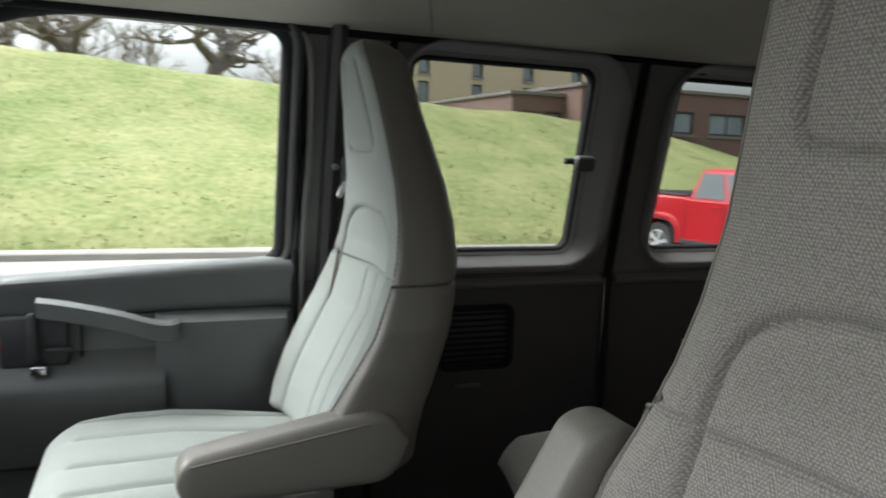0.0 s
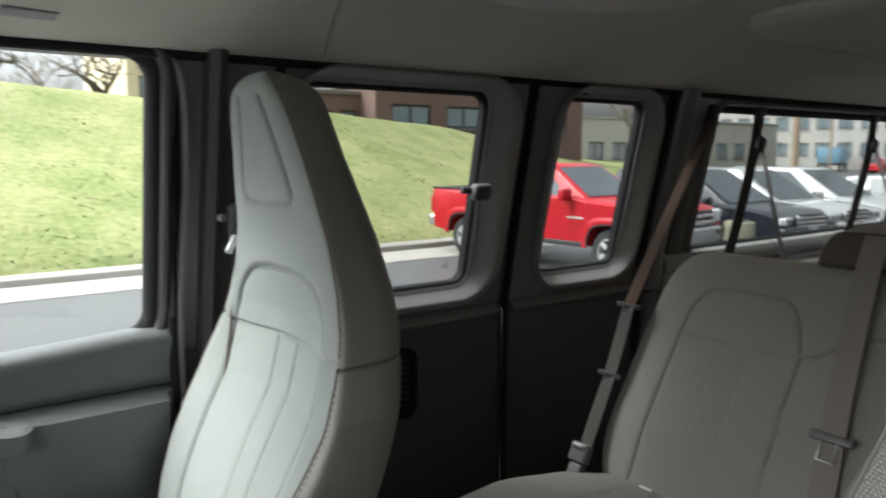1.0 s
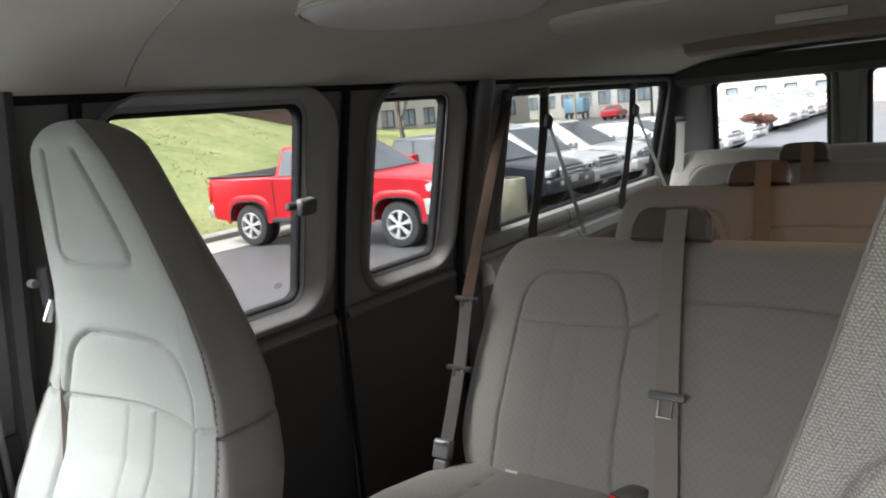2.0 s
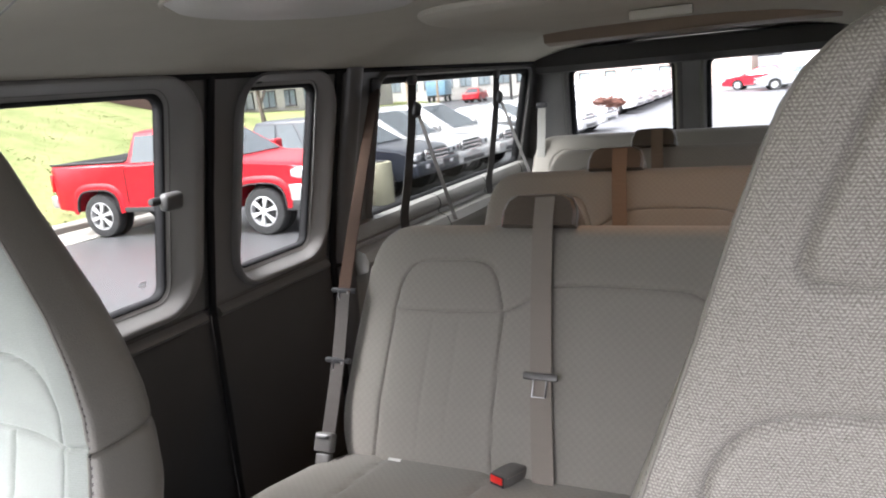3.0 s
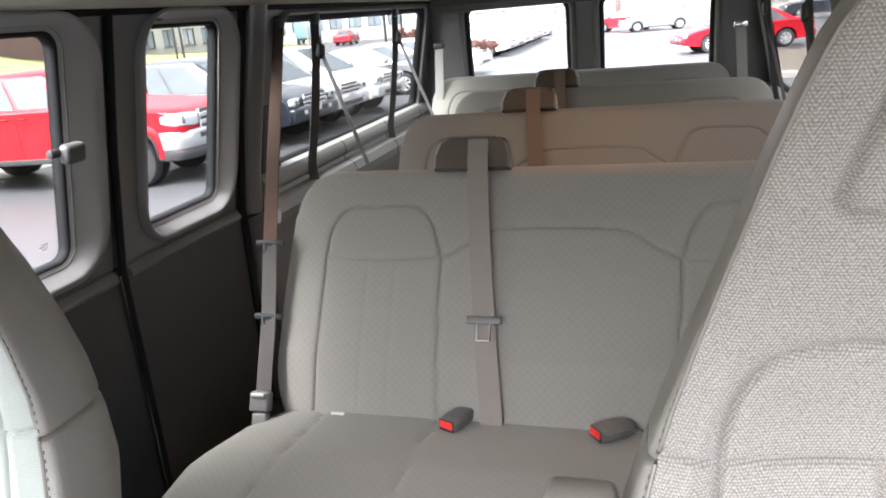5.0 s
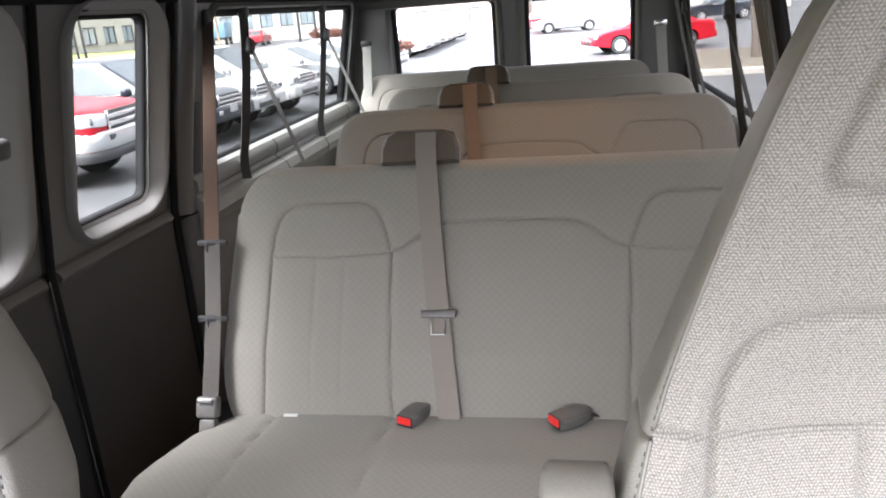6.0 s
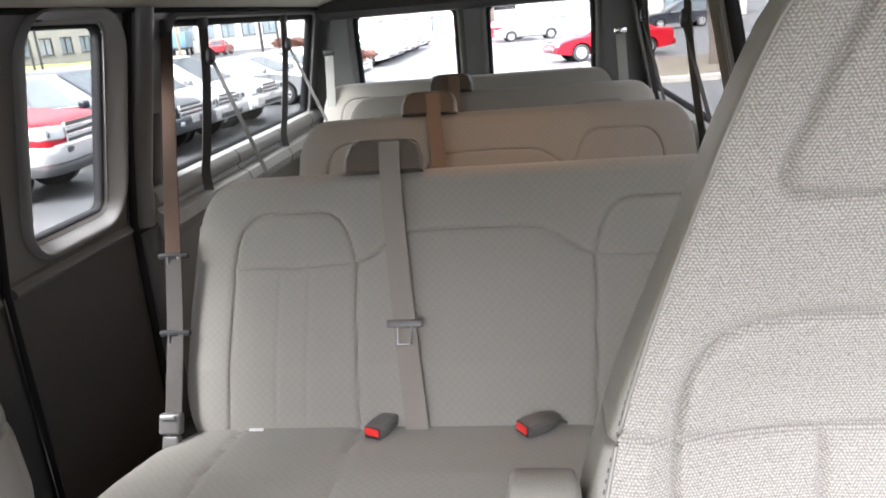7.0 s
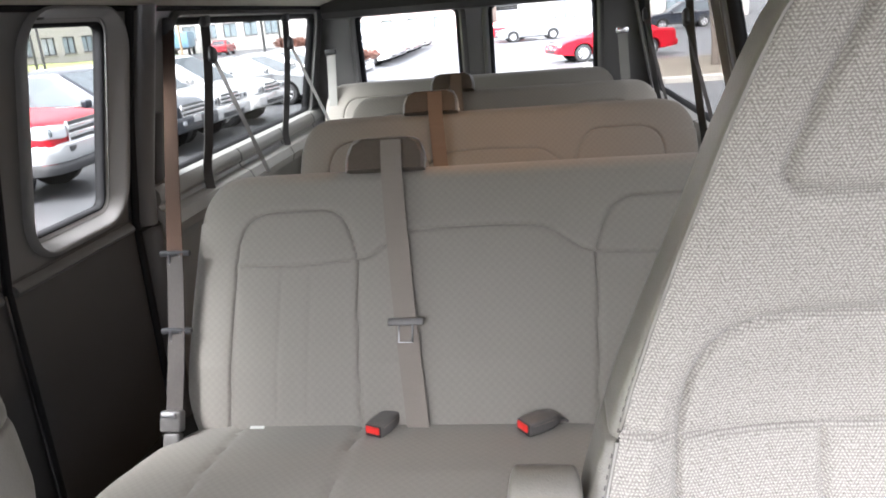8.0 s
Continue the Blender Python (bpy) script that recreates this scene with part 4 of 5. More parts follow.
part("warning_light", box((.030, .008, .030), (-.27, .957, 1.155), .004), M["dull_red"], door, "small dull red reflector")
part("panel_joint", box((.004, .012, .26), (-.105, .975, 1.14), .001), M["rubber"], door)

# weatherstrips and pillar between the front door and the side doors
structure("trim", tube(smooth_line([(.30, .858, 1.945), (.40, .862, 1.925), (.432, .872, 1.85), (.437, .91, 1.65), (.43, .955, 1.40), (.43, .968, 1.20), (.44, .968, FLOOR)], 6), .009, 8), M["quarter"], "pale grey weatherstrip round the front door")
structure("trim", tube([(.415, .868, 1.93), (.413, .90, 1.65), (.412, .955, 1.38), (.412, .968, FLOOR)], .010, 8), M["rubber"], "black seal of the front door")
structure("trim", loft([[(x, wall_y(z) - o, z) for x, o in ((.470, -.01), (.478, .028), (.495, .040), (.515, .030), (.525, -.01))] for z in (1.945, 1.86, 1.80, 1.6, 1.40, 1.24)]), M["panel"], "raised grey edge of the door pillar")
fb = thing("seat_belt", "dark seat belt on the pillar beside the passenger seat", "seat belt")
strap("webbing", [(.56, .855, 1.78), (.555, .845, 1.62), (.52, .83, 1.40), (.47, .80, 1.15), (.45, .79, .98)], .048, "belt", "", (1, .1, 0), fb)
part("upper_anchor", box((.05, .035, .09), (.53, .845, 1.585), .014, 3), M["dark_plastic"], fb, "black belt guide")
part("tongue", box((.016, .014, .045), (.505, .83, 1.545), .004, 2, (0, 25, 0)), M["chrome"], fb, "chrome belt tongue")
part("bolt", cyl(.008, .02, (.49, .838, 1.60), (90, 0, 0), 12), M["buckle"], fb)

# overhead: oval lamp panel, rear header, air duct, warm reading lamp
lamp = thing("ceiling_lamp", "pale oval lamp panel in the headliner, unlit", "ceiling lamp")
rings = []
for q, z in ((1.0, 2.03), (1.0, 2.014), (.93, 2.004), (.6, 2.000), (.05, 1.999)):
    rings.append([(.92 + .24 * q * math.cos(a), .20 + .19 * q * math.sin(a), z) for a in [2 * math.pi * k / 40 for k in range(40)]])
part("panel", loft(rings), M["lamp_panel"], lamp)
part("bezel", tube([(.92 + .242 * math.cos(a), .20 + .192 * math.sin(a), 2.012) for a in [2 * math.pi * k / 48 for k in range(49)]], .004, 6), M["headliner"], lamp, "narrow grey rim")
rings = []
for q, z in ((1.0, 2.03), (1.0, 2.018), (.97, 2.008), (.90, 2.004), (.05, 2.002)):
    rings.append([(1.95 + .55 * q * math.copysign(abs(math.cos(a)) ** .6, math.cos(a)), .34 * q * math.copysign(abs(math.sin(a)) ** .6, math.sin(a)), z) for a in [2 * math.pi * k / 60 for k in range(60)]])
structure("trim", loft(rings), M["headliner"], "shallow raised panel in the headliner")
structure("trim", loft([[(x, y, z) for x, z in ((4.26, 1.86), (4.10, 1.865), (4.06, 1.90), (4.10, 1.985), (4.30, 2.0))] for y in (-.82, -.70, -.45, -.36, -.25, .1, .5, .75, .84)]), M["panel"], "dark header over the rear doors")
structure("trim", loft([[(x, y, z) for x, z in ((2.92, 2.03), (2.94, 1.985), (3.00, 1.972), (3.06, 1.985), (3.08, 2.03))] for y in (-.68, -.3, .1, .42)]), M["tan_trim"], "tan plastic duct across the headliner")
dome = thing("ceiling_lamp", "lit warm ceiling lamp recessed over the second bench", "ceiling lamp")
part("housing", sheet(rounded(1.91, 2.02, -.29, -.15, .03), [rounded(1.925, 2.00, -.265, -.175, .02)], lambda u, v, d: (u, v, 1.985 + d), .05), M["rubber"], dome, "dark lamp housing")
part("shade", box((.012, .16, .024), (1.902, -.22, 1.990), .004), M["headliner"], dome, "lip in front of the lamp")
warm = bpy.data.materials.new("warm_lens")
warm.use_nodes = True
wb = warm.node_tree.nodes["Principled BSDF"]
wb.inputs["Base Color"].default_value = (.8, .7, .5, 1)
wb.inputs["Emission Color"].default_value = (1.0, .56, .27, 1)
wb.inputs["Emission Strength"].default_value = 14.0
part("lens", box((.07, .09, .006), (1.962, -.22, 1.999), .002), warm, dome, "glowing warm lens")


# ---- outside: ground, bank ----
def grid_mesh(xs, ys, height):
    bm = bmesh.new()
    rows = [[bm.verts.new((x, y, height(x, y))) for y in ys] for x in xs]
    for i in range(len(xs) - 1):
        for j in range(len(ys) - 1):
            bm.faces.new((rows[i][j], rows[i + 1][j], rows[i + 1][j + 1], rows[i][j + 1]))
    return bm


structure("ground", grid_mesh([-1500, -300, -60, 0, 30, 60, 120, 300, 1500], [-1500, -300, -60, 0, 60, 300, 1500], lambda x, y: GROUND), M["asphalt"], "grey asphalt car park reaching to the horizon")


def foot(x):
    """Where the bank begins: it bends away from the car park further on."""
    return 13.0 + min(8.0, max(0.0, x - 12)) * 0.5 + max(0.0, x - 20) * 0.36


def bank_z(x, y):
    top = float(np.interp(x, [-60, -5, 0, 8, 13, 20, 30, 45, 120], [4.6, 4.1, 3.7, 3.15, 3.0, 2.85, 2.2, 1.1, 0.5]))
    t = min(1, max(0, (y - foot(x)) / (9.5 if x < 20 else 9.5 + (x - 20) * .25)))
    rough = noise.noise((x * .35, y * .35, 0)) * .09 + noise.noise((x * 1.7, y * 1.7, 3)) * .03
    return GROUND + .06 + (top - GROUND) * (t ** 0.9 * (1 - .25 * t * (1 - t))) + rough * min(1, t * 6)


structure("bank", grid_mesh([-70 + .8 * k for k in range(200)], [float(v) for v in [13.0 + .5 * k for k in range(110)]], lambda x, y: bank_z(x, y) if y > foot(x) else GROUND - .05), M["grass"], "green grassy bank rising behind the car park")
kerb_line = [(x, foot(x) - .18, GROUND + .04) for x in (-70, -30, 0, 6, 12, 14, 20, 30, 45, 70)]
structure("kerb", loft([[(p[0], p[1] + a, p[2] + b) for a, b in ((-.22, -.10), (-.20, .08), (-.16, .11), (.20, .11), (.24, -.10))] for p in kerb_line]), M["concrete"], "pale concrete kerb at the foot of the bank")
structure("pavement", loft([[(p[0], p[1] + a, GROUND + b) for a, b in ((-1.5, -.02), (-1.5, .012), (-.2, .016), (-.2, -.02))] for p in kerb_line]), M["concrete"], "pale concrete gutter along the kerb")


# grass blades on the near part of the bank
def tufts():
    rng = np.random.default_rng(4)
    verts, faces = [], []
    for _ in range(16000):
        x = rng.uniform(-7, 22)
        y = foot(x) + .05 + rng.random() ** 1.3 * 10
        z = bank_z(x, y)
        h, a, w, lie = rng.uniform(.01, .03), rng.uniform(0, 6.28), rng.uniform(.012, .03), rng.uniform(.03, .09)
        dx, dy = math.cos(a), math.sin(a)
        k = len(verts)
        verts += [(x - dx * w, y - dy * w, z - .02), (x + dx * w, y + dy * w, z - .02), (x - dy * lie, y + dx * lie, z + h)]
        faces.append((k, k + 1, k + 2))
    me = bpy.data.meshes.new("grass")
    me.from_pydata(verts, [], faces)
    return me


tagged(data_object("grass", tufts(), M["blades"], smooth=False), "short rough grass on the bank, green with dry patches", "grass", kind="stuff")


# ---- vehicles ----
def wheel(parent, x, y, r, w, spokes, name="wheel"):
    """A wheel with its tyre and a spoked rim; y gives the side that it faces."""
    s = 1 if y > 0 else -1
    rings = []
    for rr, yy in ((.62, .0), (.64, .5), (.80, .52), (.94, .46), (1.0, .30), (1.0, -.30), (.94, -.46), (.80, -.5), (.62, -.5)):
        rings.append([(x + r * rr * math.cos(a), y + s * w * yy, r + r * rr * math.sin(a)) for a in [2 * math.pi * k / 36 for k in range(36)]])
    base = new(name)
    base.parent = parent
    part("tyre", loft(rings, cap=False), M["tyre"], base, "black rubber tyre")
    bm = bmesh.new()
    ring = [[(x + r * q * math.cos(a), y + s * w * d, r + r * q * math.sin(a)) for a in [2 * math.pi * k / 36 for k in range(36)]] for q, d in ((.66, .46), (.60, .50), (.57, .40), (.56, .05))]
    loft(ring, cap=False, bm=bm)
    for k in range(spokes):
        a = 2 * math.pi * k / spokes + .3
        for da in (-.10, .10):
            p0 = Vector((x + r * .10 * math.cos(a), y + s * w * .44, r + r * .10 * math.sin(a)))
            p1 = Vector((x + r * .58 * math.cos(a + da), y + s * w * .40, r + r * .58 * math.sin(a + da)))
            d = (p1 - p0).normalized()
            n = d.cross(Vector((0, 1, 0)))
            wd = r * .045
            loft([[p + n * u + Vector((0, v, 0)) for u, v in ((-wd, 0), (wd, 0), (wd * .8, s * .03), (-wd * .8, s * .03))] for p in (p0, p1)], bm=bm)
    cyl(r * .15, .05, (x, y + s * w * .44, r), (90, 0, 0), 16, bevel=.008, bm=bm)
    part("rim", bm, M["rim"], base, "bright spoked alloy rim")
    part("brake", cyl(r * .54, .03, (x, y + s * w * .02, r), (90, 0, 0), 24), M["dark_plastic"], base)
    return base


def panel_on(q, u0, u1, v0, v1, out, n=1):
    """A plate on the four-cornered face q, between fractions of its width and height, raised by out."""
    a, b, c, d = [Vector(p) for p in q]
    at = lambda u, v: (a * (1 - u) + b * u) * (1 - v) + (d * (1 - u) + c * u) * v
    nrm = (b - a).cross(d - a).normalized() * out
    p = [at(u0, v0), at(u1, v0), at(u1, v1), at(u0, v1)]
    return loft([[k - nrm * .3 for k in p], [k + nrm for k in p]])


def vehicle(name, label, category, spec, paint, at, turn, group="", detail=True):
    """A parked vehicle; it looks along its own +x. spec gives its lengths in metres."""
    v = thing(name, label, category, group, at=at, turn=turn)
    W, f, b, r = spec["width"] / 2, spec["front_axle"], spec["rear_axle"], spec["wheel"]
    ra, sill = r + .075, spec["sill"]
    top = spec["top"]
    power, corner = spec.get("square", 2.0), spec.get("corner", .07)

    def arch(ax, reach, t):
        """A point of a wheel arch's outline, round or squared off."""
        k = reach * (abs(math.cos(t)) ** power + abs(math.sin(t)) ** power) ** (-1 / power)
        return ax + k * math.cos(t), r + k * math.sin(t)

    low = []
    start = math.asin(max(-1, (sill - r) / ra))
    for ax in (f, b):
        low.append([arch(ax, ra, start + k * (math.pi - 2 * start) / 20) for k in range(21)])
    outline = top + [(top[-1][0] - .04, sill + .06)] + low[0] + low[1] + [(top[0][0] + .04, sill + .06)]
    cx, cz = (top[0][0] + top[-1][0]) / 2, (sill + max(z for _, z in top)) / 2
    rings = []
    for y, k in ((-W, .0), (-W + .035, .6), (-W + .12, 1.0), (-W * .5, 1.0), (0, 1.012), (W * .5, 1.0), (W - .12, 1.0), (W - .035, .6), (W, .0)):
        ring = []
        for x, z in outline:
            t = max(0, (z - cz) / (max(p[1] for p in top) - cz))
            edge = max(0, abs(x - cx) / (top[-1][0] - cx) - .8) / .2
            ring.append((x - (1 - k) * corner * edge * (1 if x > cx else -1), y, z - (1 - k) * .06 * t))
        rings.append(ring)
    body = part("body", loft(rings), paint, v)
    # wheels, arches
    for ax in (f, b):
        for s in (1, -1):
            wheel(v, ax, s * (W - .13), r, .24, spec["spokes"])
            if spec.get("arch"):
                turns = [start + .02 + (math.pi - 2 * start - .04) * k / 24 for k in range(25)]
                pts = [(q[0], s * (W + .006), q[1]) for q in (arch(ax, ra + .004, t) for t in turns)]
                part("arch_trim", tube(pts, spec.get("lip", .028), flat=(.06, (0, 1, 0))), M["dark_plastic"], v, "black wheel arch trim")
                if spec.get("flare"):
                    rings = [[(q[0], s * (W + out), q[1]) for q in (arch(ax, ra + reach, math.radians(6 + 168 * k / 24)) for k in range(25))] for reach, out in ((.014, -.01), (.016, .020), (.04, .026), (.08, .020), (.12, .004), (.14, -.012))]
                    part("wheel_flare", loft(rings, closed=False), paint, v, "bulging fender round the wheel")
            part("arch_lining", cyl(ra - .01, .02, (ax, s * (W - .32), r + .04), (90, 0, 0), 20), M["rubber"], v)
    part("underbody", box((f - b + .9, 2 * W - .5, .14), ((f + b) / 2, 0, sill + .03), .03), M["rubber"], v)
    # cabin
    x0, x1, x2, x3, zb, zr = spec["cabin"]
    wi = W - spec.get("inset", .20)
    wb = W - .06
    low4 = [(x0, -wb, zb), (x3, -wb * .94, zb), (x3, wb * .94, zb), (x0, wb, zb)]
    top4 = [(x1, -wi, zr), (x2, -wi * .95, zr), (x2, wi * .95, zr), (x1, wi, zr)]
    mid = lambda t: [tuple(Vector(a) * (1 - t) + Vector(c) * t) for a, c in zip(low4, top4)]
    bm = loft([mid(-.12), mid(.0), mid(.94), [(p[0] + (.03 if i in (0, 3) else -.03), p[1] * .96, p[2] + .012) for i, p in enumerate(top4)], [(p[0] + (.2 if i in (0, 3) else -.2), p[1] * .75, p[2] + .045) for i, p in enumerate(top4)]])
    bmesh.ops.bevel(bm, geom=[e for e in bm.edges if e.calc_length() > .3 and abs(e.verts[0].co.z - e.verts[1].co.z) > .25], offset=.05, segments=3, profile=.5, affect="EDGES")
    part("cabin", bm, paint, v)
    zr2 = .90
    right = [low4[0], low4[1], top4[1], top4[0]]
    left = [low4[2], low4[3], top4[3], top4[2]]
    for side, q in (("r", right), ("l", left)):
        for u0, u1 in spec["windows"]:
            a, c = (u0, u1) if side == "r" else (1 - u1, 1 - u0)
            part("side_window", panel_on(q, a, c, .06, zr2, .012), M["car_glass"], v, "dark side window")
    part("windscreen", panel_on([low4[1], low4[2], top4[2], top4[1]], .07, .93, .04, .95, .014), M["screen_glass"], v, "windscreen")
    part("rear_window", panel_on([low4[3], low4[0], top4[0], top4[3]], .10, .90, .12, .90, .014), M["car_glass"], v, "rear window")
    # front and rear lamps, grille, bumpers
    xf, zf = top[-1]
    zh = spec["lamp_z"]
    for s in (1, -1):
        lw, lh = spec.get("lamp", (.36, .17))
        wrap = spec.get("wrap", 12)
        hx, hy = xf - .055 - (wrap - 12) * .0026, s * (W - lw / 2 - .03 + (wrap - 12) * .0034)
        if wrap > 12:
            # the lamp follows the corner of the nose round to the wing
            bend = [(-.38, .995, .55), (-.26, 1.0, .85), (-.16, .995, 1), (-.08, .965, 1), (.0, .87, 1), (.035, .74, 1), (.045, .62, .92)]
            shell = loft([[(xf + x + d, s * (q * W + d * .8), zh + .075 - max(0.0, x) * .4 + k * lh * z) for d, z in ((-.10, -.5), (.0, -.5), (.014, -.42), (.018, .0), (.008, .42), (-.006, .5), (-.10, .5))] for x, q, k in bend])
            lamp = part("headlight", shell, M["lamp_glass"], v, "clear wraparound headlight")
        else:
            lamp = part("headlight", box((.14, lw, lh), (hx, hy, zh), .035, 3, (0, 0, s * -wrap)), M["lamp_glass"], v, "clear headlight")
        for q in (-.22, .22):
            if wrap > 12:
                part("lens", cyl(lh * .30, .03, (xf - .06 + q * -.30, s * W * (.955 - q * .12), zh + .075), (0, 90, s * -(50 + q * 40)), 16, bevel=.004), M["screen_glass"], lamp)
                continue
            at_lens = pose(hx, hy, zh, 0, 0, s * -wrap) @ Vector((.067, s * q * lw, 0))
            part("lens", cyl(lh * .30, .02, tuple(at_lens), (0, 90, s * -wrap), 16, bevel=.004), M["screen_glass"], lamp)
        part("tail_light", box((.06, .16, .34), (top[0][0] + .02, s * (W - .10), zh + .08), .02, 2), M["tail"], v, "red tail light")
        part("mirror", box(spec.get("mirror", (.14, .20, .15)), (x3 - .32, s * (W + .10), zb + .07), .04, 3), paint, v, "door mirror")
        for dx in spec["doors"]:
            part("door_gap", box((.012, .006, zb - sill - .12), (dx, s * (W + .001), (zb + sill) / 2 + .03), .001), M["rubber"], v)
        for dx in spec["handles"]:
            part("door_handle", box((.16, .03, .03), (dx, s * (W + .012), zb - .10), .01, 2), paint, v)
        part("sill_trim", box((f - b - 2 * ra - .1, .03, .09), ((f + b) / 2, s * (W - .005), sill + .02), .012), M["dark_plastic"], v, "dark sill trim")
        part("belt_trim", box((x3 - x0 - .5, .012, .022), ((x0 + x3) / 2 - .1, s * (wb + .004), zb + .012), .004), M["chrome"], v, "bright window trim")
        part("fog_light", box((.05, .20 if spec.get("wrap") else .16, .09), (xf + (.085 if spec.get("wrap") else .075), s * (W - .42), sill + .26), .02, 2), M["dark_plastic" if spec.get("wrap") else "lamp_glass"], v)
    gw, gh = 2 * W - 2 * min(.42, spec.get("lamp", (.36, .17))[0]) - .12, spec.get("grille", .36)
    grille = part("grille", box((.06, gw, gh), (xf + .0, 0, zh - .03), .03, 2), M["dark_plastic"], v, "black grille with bright bars")
    for k in range(spec["bars"]):
        part("bar", box((.03, gw - .05, gh * .5 / spec["bars"]), (xf + .035, 0, zh - .03 + gh * (.82 * (k + .5) / spec["bars"] - .41)), .01), M["chrome"], grille)
    for q in (-1, 1):
        part("grille_edge", box((.04, .03, gh), (xf + .03, q * gw / 2, zh - .03), .01), M["chrome"], grille)
    bh = spec.get("bumper_height", .30)
    if spec.get("wrap"):
        plan = [(-.42, 1.0), (-.20, 1.0), (-.10, .97), (.0, .86), (.06, .70), (.09, .45), (.10, 0)]
        plan = [(x, -q) for x, q in plan] + [(x, q) for x, q in plan[-2::-1]]
        zl = sill + .09
        for name, z0, z1, out, mat, lab in (("front_bumper", zl, zl + bh, .02, M[spec["bumper"]], "silver wraparound front bumper"), ("lower_valance", zl - .17, zl + .004, .006, M["dark_plastic"], "black lower valance")):
            rings = [[(xf + x + d, q * (W + .012 + (d - .02) * .3), z) for d, z in ((out - .12, z0), (out - .02, z0), (out, z0 + .03), (out + .012, (z0 + z1) / 2), (out, z1 - .03), (out - .03, z1), (out - .12, z1))] for x, q in plan]
            part(name, loft(rings), mat, v, lab)
    else:
        part("front_bumper", box((.22, 2 * W - .02, bh), (xf - .02, 0, sill + .07 + bh / 2), .07, 3), M[spec["bumper"]] if spec["bumper"] else paint, v, "front bumper")
    part("air_intake", box((.05, 1.1, .11), (xf + .07, 0, sill + .17), .02), M["dark_plastic"], v)
    part("rear_bumper", box((.18, 2 * W - .06, .24), (top[0][0] - .02, 0, sill + .20), .06, 3), M[spec["bumper"]] if spec["bumper"] else paint, v, "rear bumper")
    part("number_plate", box((.012, .30, .14), (xf + .085, 0, sill + .30), .003), M["white_paint"], v, "blank plate")
    if spec.get("bed"):
        bx0, bx1 = spec["bed"]
        zt = max(z for x, z in top if x < bx1)
        part("bed_liner", box((bx1 - bx0 - .12, 2 * W - .22, .02), ((bx0 + bx1) / 2, 0, zt + .012), .004), M["rubber"], v, "black bed cover")
        for s in (1, -1):
            part("bed_rail", box((bx1 - bx0, .07, .035), ((bx0 + bx1) / 2, s * (W - .07), zt + .012), .012), M["dark_plastic"], v, "black bed rail cap")
            part("bed_gap", box((.018, .008, zt - sill - .2), (bx1 + .01, s * (W + .001), (zt + sill) / 2), .001), M["rubber"], v)
            part("badge", box((.36, .006, .035), (.95 + .05, s * (W + .004), .98), .002), M["chrome"], v, "bright badge, unreadable")
    return v


PICKUP = dict(width=2.03, front_axle=1.75, rear_axle=-1.75, wheel=.410, sill=.50, spokes=6, arch=True, inset=.24,
              top=[(-2.82, .70), (-2.84, 1.32), (-2.80, 1.38), (-1.02, 1.38), (-1.0, 1.36), (.95, 1.36), (1.15, 1.31), (1.7, 1.27), (2.36, 1.215), (2.58, 1.175), (2.69, 1.10), (2.73, .98), (2.74, .70)],
              square=3.4, corner=.17, flare=True, lip=.012, wrap=40,
              cabin=(-1.06, -.94, .30, 1.16, 1.32, 1.87), windows=((.06, .40), (.44, .82)), doors=(-.15, .95), handles=(-.35, -.02), lamp_z=.97, bars=3, lamp=(.56, .20), grille=.42, bumper_height=.27, bumper="bumper_silver", bed=(-2.80, -1.06), mirror=(.14, .26, .21))
SUV = dict(width=1.90, front_axle=1.42, rear_axle=-1.42, wheel=.365, sill=.36, spokes=5, arch=True, inset=.26,
           top=[(-2.34, .62), (-2.36, .98), (-2.30, 1.10), (.95, 1.10), (1.5, 1.07), (2.05, .99), (2.26, .90), (2.34, .74), (2.35, .56)],
           cabin=(-2.30, -1.95, .05, 1.12, 1.09, 1.72), windows=((.05, .30), (.33, .54), (.57, .84)), doors=(-.85, .0, .95), handles=(-.65, .2), lamp_z=.84, bars=3, lamp=(.42, .15), grille=.30, bumper="")
SEDAN = dict(width=1.84, front_axle=1.40, rear_axle=-1.38, wheel=.335, sill=.28, spokes=7, arch=False, inset=.30,
             top=[(-2.42, .55), (-2.44, .90), (-2.36, 1.02), (-1.7, 1.04), (.95, .98), (1.6, .92), (2.1, .80), (2.34, .68), (2.38, .48)],
             cabin=(-1.90, -1.05, .20, 1.22, .98, 1.44), windows=((.14, .44), (.48, .82)), doors=(-.75, .15, 1.0), handles=(-.55, .35), lamp_z=.68, bars=2, bumper="")

TURN = -84.0
vehicle("pickup_truck", "bright red pickup truck with chrome bumper parked on the asphalt", "pickup truck", PICKUP, M["red_paint"], (10.53, 9.48, GROUND), TURN)
NOSE = -93
dark_suv = vehicle("suv", "black sport utility car with a chrome grille beside the pickup", "car", SUV, M["black_paint"], (14.2, 8.8, GROUND), NOSE, "parked cars")
white_suv = vehicle("suv", "white sport utility car parked in a row", "car", SUV, M["white_paint"], (15.95, 8.75, GROUND), NOSE, "parked cars")
silver = vehicle("sedan", "silver saloon car parked in a row", "car", SEDAN, M["silver_paint"], (22.7, 8.4, GROUND), NOSE, "parked cars")
white_sedan = vehicle("sedan", "white saloon car parked in a row", "car", SEDAN, M["white_paint"], (25.4, 8.4, GROUND), NOSE, "parked cars")
red_sedan = vehicle("sedan", "red saloon car standing behind the van", "car", SEDAN, M["red_paint"], (31.7, -3.4, GROUND), 105, "parked cars")
